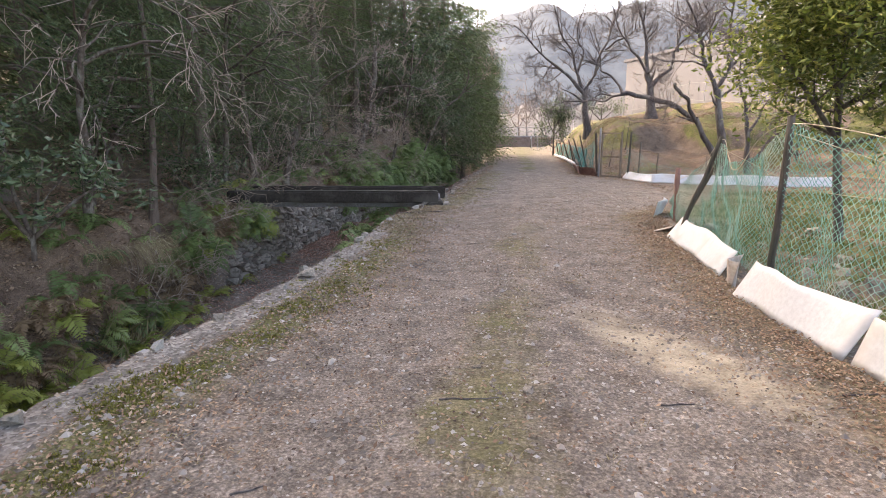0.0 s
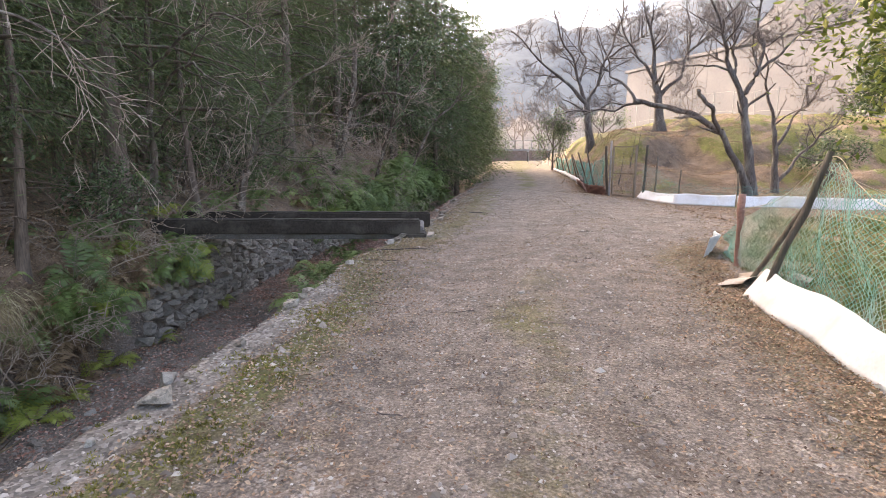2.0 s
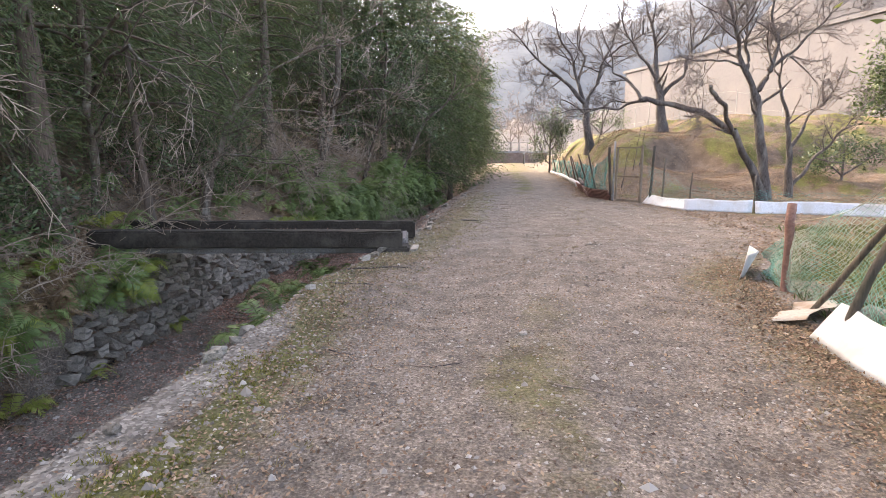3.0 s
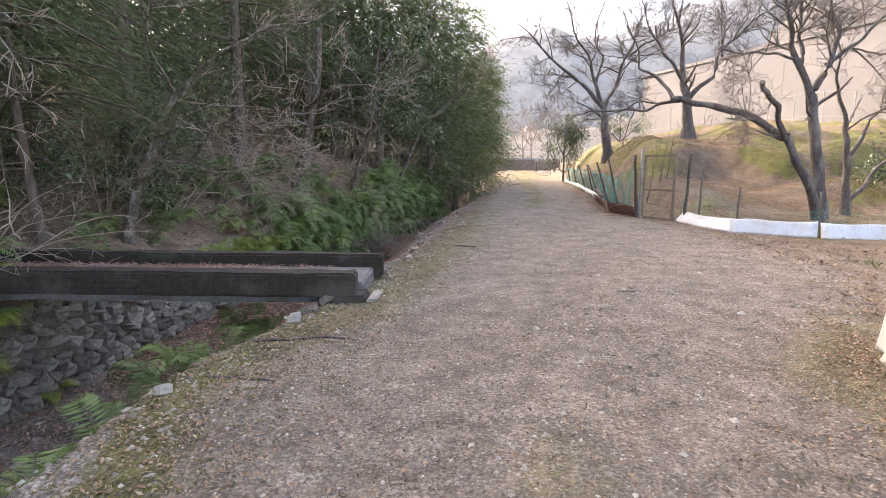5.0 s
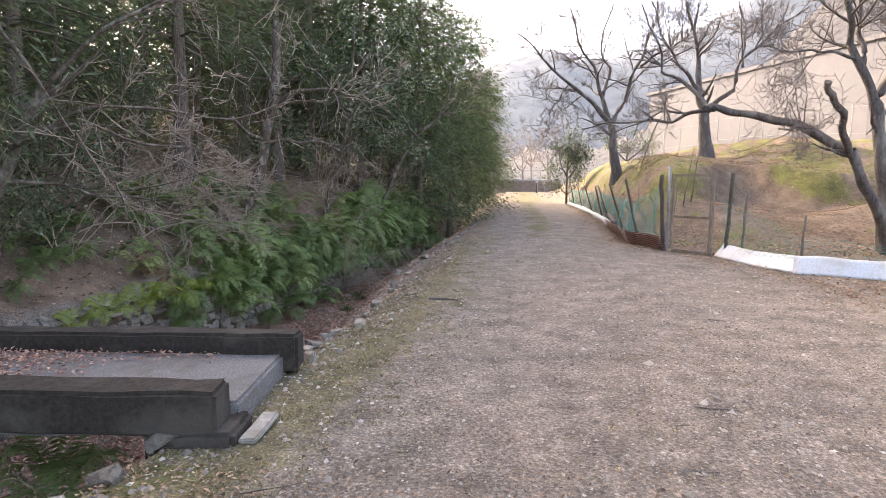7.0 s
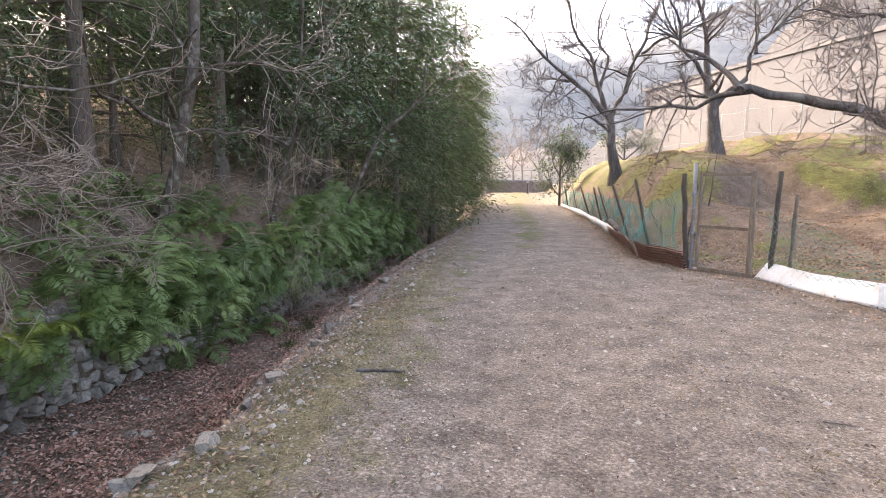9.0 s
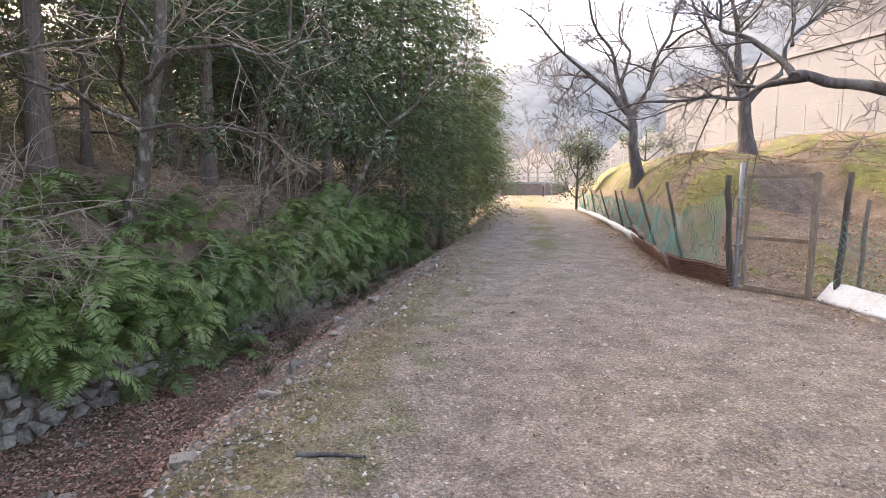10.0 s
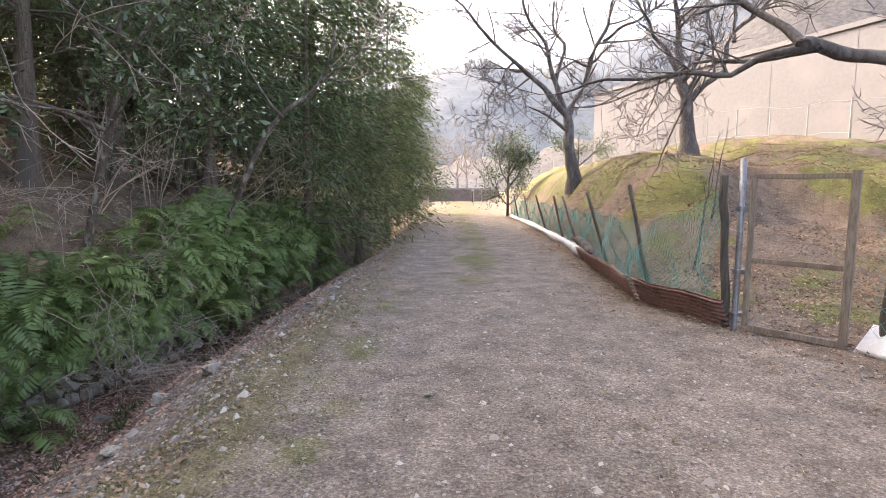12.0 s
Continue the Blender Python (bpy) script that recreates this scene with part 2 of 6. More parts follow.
GREEN_GRASS = leafy("green_grass", [(0.0, (0.05, 0.085, 0.02)), (0.6, (0.11, 0.16, 0.04)), (1.0, (0.24, 0.27, 0.09))], 0.7, 0.25)
MOSS_TUFT = leafy("moss_tuft", [(0.0, (0.1, 0.1, 0.015)), (0.6, (0.22, 0.2, 0.035)), (1.0, (0.34, 0.31, 0.08))], 0.85, 0.2)
# air haze painted on: greyed pale colours plus emission, no real volume
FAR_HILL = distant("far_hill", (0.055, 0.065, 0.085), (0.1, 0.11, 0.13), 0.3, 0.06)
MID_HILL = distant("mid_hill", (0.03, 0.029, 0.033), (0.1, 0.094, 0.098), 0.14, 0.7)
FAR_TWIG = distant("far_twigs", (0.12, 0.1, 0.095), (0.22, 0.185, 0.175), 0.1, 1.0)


# ---- mesh helpers ----
rng = np.random.default_rng(7)


def mesh_from(name, verts, faces, material, smooth=False):
    """verts: n x 3; faces: m x k, all of one size."""
    verts, faces = np.asarray(verts, float), np.asarray(faces, int)
    me = bpy.data.meshes.new(name)
    k = faces.shape[1]
    me.vertices.add(len(verts))
    me.vertices.foreach_set("co", verts.ravel())
    me.loops.add(faces.size)
    me.loops.foreach_set("vertex_index", faces.ravel())
    me.polygons.add(len(faces))
    me.polygons.foreach_set("loop_start", np.arange(0, faces.size, k))
    me.polygons.foreach_set("use_smooth", np.full(len(faces), smooth))
    me.update(calc_edges=True)
    me.validate()
    me.materials.append(material)
    return me


def child(name, me, parent, label=""):
    ob = new(name, me)
    ob.parent = parent
    return tagged(ob, label) if label else ob


def part(name, bm, material, parent, label="", smooth=False):
    me = bpy.data.meshes.new(name)
    for f in bm.faces:
        f.smooth = smooth
    bm.to_mesh(me)
    bm.free()
    me.materials.append(material)
    return child(name, me, parent, label)


def thing(name, at, label, category, group="", kind=""):
    ob = new(name)
    ob.location = at
    return tagged(ob, label, category, group, kind)


def box(lo, hi, bevel=0.01, rough=0.0, cuts=0):
    """A bevelled, slightly uneven block."""
    bm = bmesh.new()
    bmesh.ops.create_cube(bm, size=1)
    lo, hi = Vector(lo), Vector(hi)
    for v in bm.verts:
        v.co = Vector([lo[i] + (v.co[i] + 0.5) * (hi[i] - lo[i]) for i in range(3)])
    if cuts:
        axis = max(range(3), key=lambda i: hi[i] - lo[i])
        long = [e for e in bm.edges if abs((e.verts[0].co - e.verts[1].co)[axis]) > 1e-6]
        bmesh.ops.subdivide_edges(bm, edges=long, cuts=cuts, use_grid_fill=True)
    if bevel:
        bmesh.ops.bevel(bm, geom=[e for e in bm.edges if e.calc_face_angle(0) > 0.5], offset=bevel, segments=2, affect="EDGES")
    if rough:
        for v in bm.verts:
            v.co += Vector(noise.noise_vector(v.co * 3.1)) * rough + Vector(noise.noise_vector(v.co * 17)) * rough * 0.5
    return bm


def unit(v):
    return v / np.maximum(np.linalg.norm(v, axis=-1, keepdims=True), 1e-9)


def tubes(lines, sides=5):
    """Tapered tubes along polylines [(points, radii)]: verts, quads."""
    vs, fs, o = [], [], 0
    ang = np.linspace(0, 2 * np.pi, sides, endpoint=False)
    for pts, rad in lines:
        p, r = np.asarray(pts, float), np.asarray(rad, float)
        d = unit(np.gradient(p, axis=0))
        ref = np.where(np.abs(d[:, 2:3]) > 0.92, np.array([[1.0, 0, 0]]), np.array([[0, 0, 1.0]]))
        u = unit(np.cross(d, ref))
        w = np.cross(d, u)
        ring = p[:, None] + r[:, None, None] * (np.cos(ang)[None, :, None] * u[:, None] + np.sin(ang)[None, :, None] * w[:, None])
        k = len(p)
        idx = o + np.arange(k * sides).reshape(k, sides)
        a, b = idx[:-1], idx[1:]
        fs.append(np.stack([a, np.roll(a, -1, 1), np.roll(b, -1, 1), b], -1).reshape(-1, 4))
        vs.append(ring.reshape(-1, 3))
        o += k * sides
    return np.concatenate(vs), np.concatenate(fs)


def tube_mesh(name, lines, material, sides=5):
    v, f = tubes(lines, sides)
    return mesh_from(name, v, f, material, True)


def blades(P, D, W, fold=None):
    """Lens-shaped leaves from P along D, half-width W."""
    n = len(P)
    mid = P + D * 0.45 + (0 if fold is None else fold)
    v = np.stack([P, mid + W, P + D, mid - W], 1).reshape(-1, 3)
    f = np.arange(4 * n).reshape(n, 4)
    return v, f


def curve_through(pts, n):
    """A smooth line through control points."""
    p = np.asarray(pts, float)
    q = np.vstack([2 * p[0] - p[1], p, 2 * p[-1] - p[-2]])
    out = []
    segs = len(p) - 1
    for s in np.linspace(0, segs - 1e-6, n):
        i = int(s)
        t = s - i
        a, b, c, d = q[i], q[i + 1], q[i + 2], q[i + 3]
        out.append(0.5 * (2 * b + (c - a) * t + (2 * a - 5 * b + 4 * c - d) * t * t + (3 * b - a - 3 * c + d) * t ** 3))
    return np.array(out)


def grow(line, rad, r, count, length, levels, spread=0.9, lift=0.25, wob=0.12, start=0.25, thin=0.0025):
    """Side branches off a limb, and twigs off those: lists by level."""
    out = [[] for _ in range(levels)]
    if levels == 0:
        return out
    n = len(line)
    for _ in range(count):
        s = r.uniform(start, 1.0) * (n - 1)
        i = min(int(s), n - 2)
        p = line[i] + (line[i + 1] - line[i]) * (s - i)
        d = unit(line[i + 1] - line[i])
        side = unit(np.cross(d, r.normal(size=3)))
        cur = unit(d * r.uniform(0.2, 0.9) + side * spread)
        ll = length * r.uniform(0.45, 1.15) * (1.15 - 0.5 * s / n)
        k = 5 if levels > 1 else 3
        pts = [p]
        for j in range(k):
            cur = unit(cur + r.normal(size=3) * wob + np.array([0, 0, lift / k]))
            pts.append(pts[-1] + cur * ll / k)
        pts = np.array(pts)
        r0 = max(rad[i] * 0.5, thin * 1.3)
        rr = np.linspace(r0, max(r0 * 0.25, thin * 0.8), k + 1)
        out[0].append((pts, rr))
        for a, b in zip(out[1:], grow(pts, rr, r, max(2, int(count * 0.75)), ll * 0.5, levels - 1, spread, lift, wob, 0.15, thin)):
            a.extend(b)
    return out


# ---- lie of the land ----
def along(y, table):
    t = np.array(table)
    return np.interp(y, t[:, 0], t[:, 1])


EDGE = [(-30, -4.0), (0, -2.75), (2.7, -2.3), (3.9, -2.0), (5.6, -1.62), (7.2, -1.35), (8.4, -1.14), (10.4, -1.0), (11.9, -0.45), (14.5, 0.1), (18, 0.55), (22, 1.1), (26.0, 1.75), (31, 2.45), (48, 4.0), (65, 5.9), (90, 9.5), (200, 20)]
TOE = [(-30, -4.4), (0, -3.2), (2.7, -2.75), (5.3, -2.1), (8.4, -1.55), (10.4, -1.4), (11.9, -1.0), (14.5, -0.8), (18, -0.95), (22.5, -0.75), (26, -0.2), (31, 0.9), (48, 3.2), (65, 5.5), (200, 19)]
WALL = [(-30, -5.2), (0, -4.35), (8, -4.3), (10, -4.2), (12, -3.95), (15, -3.7), (18, -3.2), (21.8, -2.3), (26, -1.1), (31, 0.0), (48, 2.4), (65, 5.0), (200, 18)]
FENCE = [(-30, 2.6), (0, 2.6), (4.4, 2.75), (7.9, 3.35), (10.4, 4.1), (14, 6.6), (18, 6.8), (21, 6.2), (22.8, 5.6), (25, 6.0), (29.6, 6.75), (32, 7.2), (45.6, 8.9), (65, 12), (200, 30)]


def smooth(a, b, x):
    t = np.clip((x - a) / (b - a), 0, 1)
    return t * t * (3 - 2 * t)


def wave(x, y, f, seed=0.0):
    return (np.sin(x * f + seed) * np.cos(y * f * 0.83 + seed * 1.7) + 0.6 * np.sin(x * f * 1.9 + y * f * 1.3 + seed * 2.3) + 0.4 * np.cos(y * f * 2.7 - x * f * 1.1 + seed)) / 2


def height(x, y):
    x, y = np.asarray(x, float), np.asarray(y, float)
    e, t, w, f = along(y, EDGE), along(y, TOE), along(y, WALL), along(y, FENCE)
    deep = -1.4 * (1 - 0.8 * smooth(33, 48, y))
    z = np.zeros_like(x)
    # the track: two ruts and a slight crown
    c = (x - e) / np.maximum(f - e, 0.5)
    z += np.where((c > 0) & (c < 1), 0.025 * np.sin(np.clip(c, 0, 1) * np.pi) * np.cos(c * 12), 0)
    z += 0.012 * wave(x, y, 2.3) + 0.005 * wave(x, y, 9.0, 2.0)
    # road-side slope and ditch bed
    k = np.clip((e - x) / np.maximum(e - t, 0.05), 0, 1)
    soft = np.clip((e + 0.45 + 0.2 * wave(x, y, 1.9, 3.0) - x) / np.maximum(e + 0.45 - t, 0.05), 0, 1)
    k = smooth(0, 1, k) + (soft ** 1.75 - smooth(0, 1, k)) * smooth(14, 17, y)
    z += deep * k * (x < e + 0.7)
    z += np.where(x < t, 0.05 * wave(x, y, 4.0, 1.0) + 0.02 * wave(x, y, 13.0, 4.0), 0)
    # far wall, bank and wooded hillside
    up = smooth(0, 0.28 + 0.65 * (1 - smooth(9.6, 10.8, y)), w - x)
    bank = -deep - 0.2 + (0.55 + 0.55 * smooth(17, 21, y)) * smooth(0.05, 1.3, w - x) + 0.34 * np.clip(w - x - 1.2, 0, 60) + 0.12 * wave(x, y, 0.9, 3.0) * smooth(0.3, 2, w - x)
    z += up * bank
    # mounds beyond the fence
    m = smooth(-0.3, 2.6, x - f) * smooth(22.5, 30.5, y) * 2.7
    m += smooth(3.5, 10, x - f) * smooth(29, 40, y) * 0.9
    valley = np.exp(-((x - (10.2 + 0.16 * (y - 24))) / 1.3) ** 2) * smooth(22, 25, y) * (1 - smooth(32, 36, y))
    m -= 0.55 * valley * np.minimum(m, 1.4) / 1.4
    m += (0.16 * wave(x, y, 1.1, 5.0) + 0.07 * wave(x, y, 3.1, 2.0) + 0.2 * np.sin(4.4 * m + 1.6 * wave(x, y, 0.8, 4.0))) * smooth(0.5, 3, x - f) * smooth(20, 26, y)
    m *= 1 - 0.75 * smooth(48, 66, y) * (1 - smooth(6, 16, x - f))
    z += np.where(x > f, m + 0.06 * wave(x, y, 1.7, 7.0) * smooth(0.2, 1.2, x - f), 0)
    return z


def grid_lines(stops):
    out = []
    for a, b, step in stops:
        out.append(np.arange(a, b - 1e-6, step))
    return np.concatenate(out + [[stops[-1][1]]])


gx = grid_lines([(-900, -100, 100), (-100, -30, 10), (-30, -9, 1.0), (-9, -5.4, 0.25), (-5.4, 4.6, 0.085), (4.6, 9, 0.16), (9, 24, 0.4), (24, 60, 3), (60, 900, 120)])
gy = grid_lines([(-900, -60, 120), (-60, -6, 4), (-6, 0.5, 0.5), (0.5, 20, 0.1), (20, 32, 0.16), (32, 60, 0.4), (60, 110, 2), (110, 1000, 90)])
X, Y = np.meshgrid(gx, gy, indexing="xy")
Z = height(X, Y)
Z = np.where((np.abs(X) > 70) | (np.abs(Y) > 120), np.clip(Z, 0, 14), Z)
nx, ny = len(gx), len(gy)
idx = np.arange(nx * ny).reshape(ny, nx)
quads = np.stack([idx[:-1, :-1], idx[:-1, 1:], idx[1:, 1:], idx[1:, :-1]], -1).reshape(-1, 4)
ground_mesh = mesh_from("ground", np.stack([X, Y, Z], -1).reshape(-1, 3), quads, EARTH, True)
E_, T_, W_, F_ = along(Y, EDGE), along(Y, TOE), along(Y, WALL), along(Y, FENCE)
cc = (X - E_) / (F_ - E_)
w1, w2 = wave(X, Y, 1.6, 1.0), wave(X, Y, 4.1, 6.0)
inside = (X > E_) & (X < F_)
v1 = X - E_ - 0.4 * smooth(10, 8, Y)
strip = smooth(-0.15, 0.1, X - E_) * smooth(0.5, 0.25, X - E_) * smooth(11, 8.5, Y)
mid_strip = np.exp(-((cc - 0.52 + 0.03 * smooth(14, 22, Y) + 0.04 * w1) / (0.11 + 0.05 * smooth(20, 26, Y))) ** 2) * smooth(0.2, 1.2, Y) * (1 - 0.92 * smooth(8.5, 11, Y) * smooth(25, 22, Y))
field = smooth(0.0, 1.0, X - F_)
path_ = np.exp(-((X - (10.2 + 0.16 * (Y - 24))) / 1.1) ** 2) * smooth(20, 23, Y) * smooth(40, 34, Y)


# outline of the sunlight patch painted into the track's colour
def sun_patch_at(x, y):
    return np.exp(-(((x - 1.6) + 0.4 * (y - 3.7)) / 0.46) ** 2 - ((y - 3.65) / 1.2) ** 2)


covers = {
    "soil": 0.9 * smooth(0.05, 0.5, W_ - X) + 0.3 * ((X < T_ + 0.1) & (X > W_ - 0.1)) * smooth(0.3, 1.5, T_ - X) + 0.6 * field,
    "litter": np.clip(0.68 + 0.35 * w1, 0, 1) * smooth(-0.3, 0.5, X - F_) + 0.6 * smooth(0.75, 0.05, F_ - X) * inside + 0.3 * inside * smooth(0.8, 0.1, v1) + (0.14 + 0.36 * smooth(12, 5, Y)) * inside * (0.7 + 0.6 * w2) + 0.72 * smooth(0.3, 1.2, W_ - X) + (0.8 * smooth(1.0, 0.0, X - T_) + 0.42 * smooth(0.5, 0.0, X - E_)) * (X > W_ - 0.2) * smooth(13, 16, Y) * (X < E_ + 0.6),
    "rock": 0.85 * strip + 0.9 * smooth(0.0, 0.2, E_ - X) * (X > T_ - 0.3) * (Y < 12) + 0.15 * (X < E_) * (X > W_) * (Y >= 12) + 0.25 * (X < T_) * (X > W_),
    "turf": np.where(inside, (0.8 + 0.25 * smooth(10, 12, Y) - 0.4 * smooth(18, 25, Y)) * smooth(1.0 + 0.5 * smooth(10, 13, Y), 0.1, v1) * smooth(-0.1, 0.1, v1) * (Y < 60) + (0.62 + 0.25 * w1) * mid_strip + 0.55 * smooth(1.3, 0.4, F_ - X) * smooth(13, 10, Y) + 0.38 * smooth(9, 11, Y) * smooth(0.7, 0.8, cc) * (Y < 20) + 0.55 * smooth(44, 52, Y), 0.0) + (0.24 + 0.25 * w2) * field + 0.25 * smooth(34, 42, Y) * field,
    "moss": np.where(inside, (0.8 + 0.35 * w2) * smooth(0.75, 0.1, v1) * smooth(-0.1, 0.05, v1) * (Y < 12) + (0.36 + 0.2 * w1 + 0.15 * w2) * mid_strip * (1 - 0.6 * smooth(10, 13, Y) * smooth(25, 21, Y)) + 0.2 * smooth(22, 27, Y) * mid_strip + (0.5 + 0.3 * w2) * np.exp(-((X - E_ - 1.0) / 0.4) ** 2) * smooth(12, 16, Y) * smooth(28, 23, Y), 0.0) + np.where(X > F_, (0.28 + 0.4 * w1 + 0.4 * smooth(17, 13, Y)) * smooth(0.1, 0.9, X - F_), 0.0),
    "golden": np.where(X > F_, (0.44 + 0.65 * w1 + 0.5 * w2) * smooth(0.3, 1.2, X - F_) * smooth(15, 22, Y) + 0.3 * smooth(0.6, 1.6, Z) - 0.9 * path_, 0.0),
    "sun_patch": 0.98 * sun_patch_at(X, Y),
}
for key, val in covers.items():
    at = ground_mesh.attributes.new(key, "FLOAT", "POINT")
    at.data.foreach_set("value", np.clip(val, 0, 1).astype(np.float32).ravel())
ground = tagged(new("ground", ground_mesh), "gravel track with mossy verges, stony ditch and leaf-strewn banks", "ground", kind="structure")


def ground_z(x, y):
    return float(height(np.array([x]), np.array([y]))[0])


# ---- backdrop: wooded hills ----
def hill(name, x0, x1, y, tops, depth, material, label, seed):
    xs = np.linspace(x0, x1, 90)
    rows = 16
    top = along(xs, tops) + 1.5 * np.sin(xs * 0.21 + seed) + 0.9 * np.sin(xs * 0.67 + seed) + rng.normal(size=len(xs)) * 0.7
    v = []
    for i in range(rows):
        f = i / (rows - 1)
        bulge = np.sin(xs * 0.05 + i * 0.4 + seed) * depth * 0.06
        v.append(np.stack([xs, y + depth * f + bulge * (1 - f), top * (1 - (1 - f) ** 1.6) - 2 * (1 - f)], -1))
    v = np.array(v).reshape(-1, 3)
    i = np.arange(rows * len(xs)).reshape(rows, len(xs))
    q = np.stack([i[:-1, :-1], i[:-1, 1:], i[1:, 1:], i[1:, :-1]], -1).reshape(-1, 4)
    return tagged(new(name, mesh_from(name, v, q, material, True)), label, "backdrop", kind="structure")


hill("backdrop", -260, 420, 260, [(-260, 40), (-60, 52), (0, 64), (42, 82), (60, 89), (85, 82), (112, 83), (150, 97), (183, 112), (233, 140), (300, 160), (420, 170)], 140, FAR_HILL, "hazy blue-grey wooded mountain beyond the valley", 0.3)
hill("backdrop", -60, 240, 130, [(-60, 6), (0, 8), (25, 10), (60, 15), (90, 28), (130, 66), (175, 95), (240, 115)], 70, MID_HILL, "hazy grey-brown leafless wooded hillside", 1.9)

# ---- ditch: dry-stone wall ----
def hull_stone(seed, sx, sy, sz, n=13):
    r = np.random.default_rng(seed)
    bm = bmesh.new()
    p = unit(r.normal(size=(n, 3)))
    p = np.sign(p) * np.abs(p) ** 0.65
    for a in p:
        bm.verts.new((a[0] * sx, a[1] * sy, a[2] * sz))
    res = bmesh.ops.convex_hull(bm, input=bm.verts)
    bmesh.ops.delete(bm, geom=[g for g in res["geom_interior"] if isinstance(g, bmesh.types.BMVert)], context="VERTS")
    me = bpy.data.meshes.new("stone")
    bm.to_mesh(me)
    bm.free()
    return me


wall_stones = [hull_stone(40 + i, 0.5, 0.5, 0.5) for i in range(8)]
for me in wall_stones:
    me.materials.append(STONE)
pale_stones = [hull_stone(80 + i, 0.5, 0.5, 0.5, 11) for i in range(6)]
for me in pale_stones:
    me.materials.append(PALE_STONE)
ditch_wall = thing("wall_ditch", (0, 0, 0), "dry-stone retaining wall of grey field stones along the ditch", "wall", kind="structure")
r = random.Random(5)
n_near, rest_v, rest_f, off = 0, [], [], 0
for row in range(7):
    yy = 10.4 + row * 0.12 + r.uniform(0, 0.2)
    while yy < 26:
        ln = r.uniform(0.14, 0.3)
        hz = r.uniform(0.15, 0.2)
        zc = -1.32 + row * 0.165 + r.uniform(-0.025, 0.025)
        xc = float(along(yy, WALL)) - 0.0 - row * 0.035 + r.uniform(-0.03, 0.03)
        m = pose(xc, yy + ln / 2, zc, r.uniform(-18, 18), r.uniform(-14, 14), r.uniform(-14, 14)) @ Matrix.Diagonal((0.26, ln * 1.06, hz * 1.08, 1))
        me = r.choice(wall_stones)
        if 10.6 < yy < 18.4 and n_near < 300:
            ob = child("stone", me, ditch_wall)
            ob.matrix_basis = m
            n_near += 1
        else:
            for v in me.vertices:
                rest_v.append(tuple(m @ v.co))
            for p in me.polygons:
                rest_f.append([off + i for i in p.vertices])
            off += len(me.vertices)
        yy += ln
me = bpy.data.meshes.new("stones")
me.from_pydata(rest_v, [], rest_f)
me.materials.append(STONE)
tagged(child("stones", me, ditch_wall), kind="stuff")

# ---- concrete footbridge over the ditch ----
bridge = thing("footbridge", (0, 0, 0), "old dark concrete footbridge with low kerbs, leaf litter on its deck", "bridge")
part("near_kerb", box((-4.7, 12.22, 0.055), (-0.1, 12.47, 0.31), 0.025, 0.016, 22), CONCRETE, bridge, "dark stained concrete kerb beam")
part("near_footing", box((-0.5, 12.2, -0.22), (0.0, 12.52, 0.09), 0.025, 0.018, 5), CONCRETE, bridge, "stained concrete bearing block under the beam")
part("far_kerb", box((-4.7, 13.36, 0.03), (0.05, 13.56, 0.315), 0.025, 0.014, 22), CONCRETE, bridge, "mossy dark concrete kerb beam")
part("deck", box((-4.75, 12.45, -0.06), (-0.06, 13.38, 0.165), 0.02, 0.012, 22), SLAB, bridge, "worn grey concrete deck with exposed grit")
part("abutment", box((-0.52, 12.34, -1.45), (-0.15, 13.5, -0.06), 0.03, 0.03, 6), SLAB, bridge, "weathered concrete abutment under the deck")

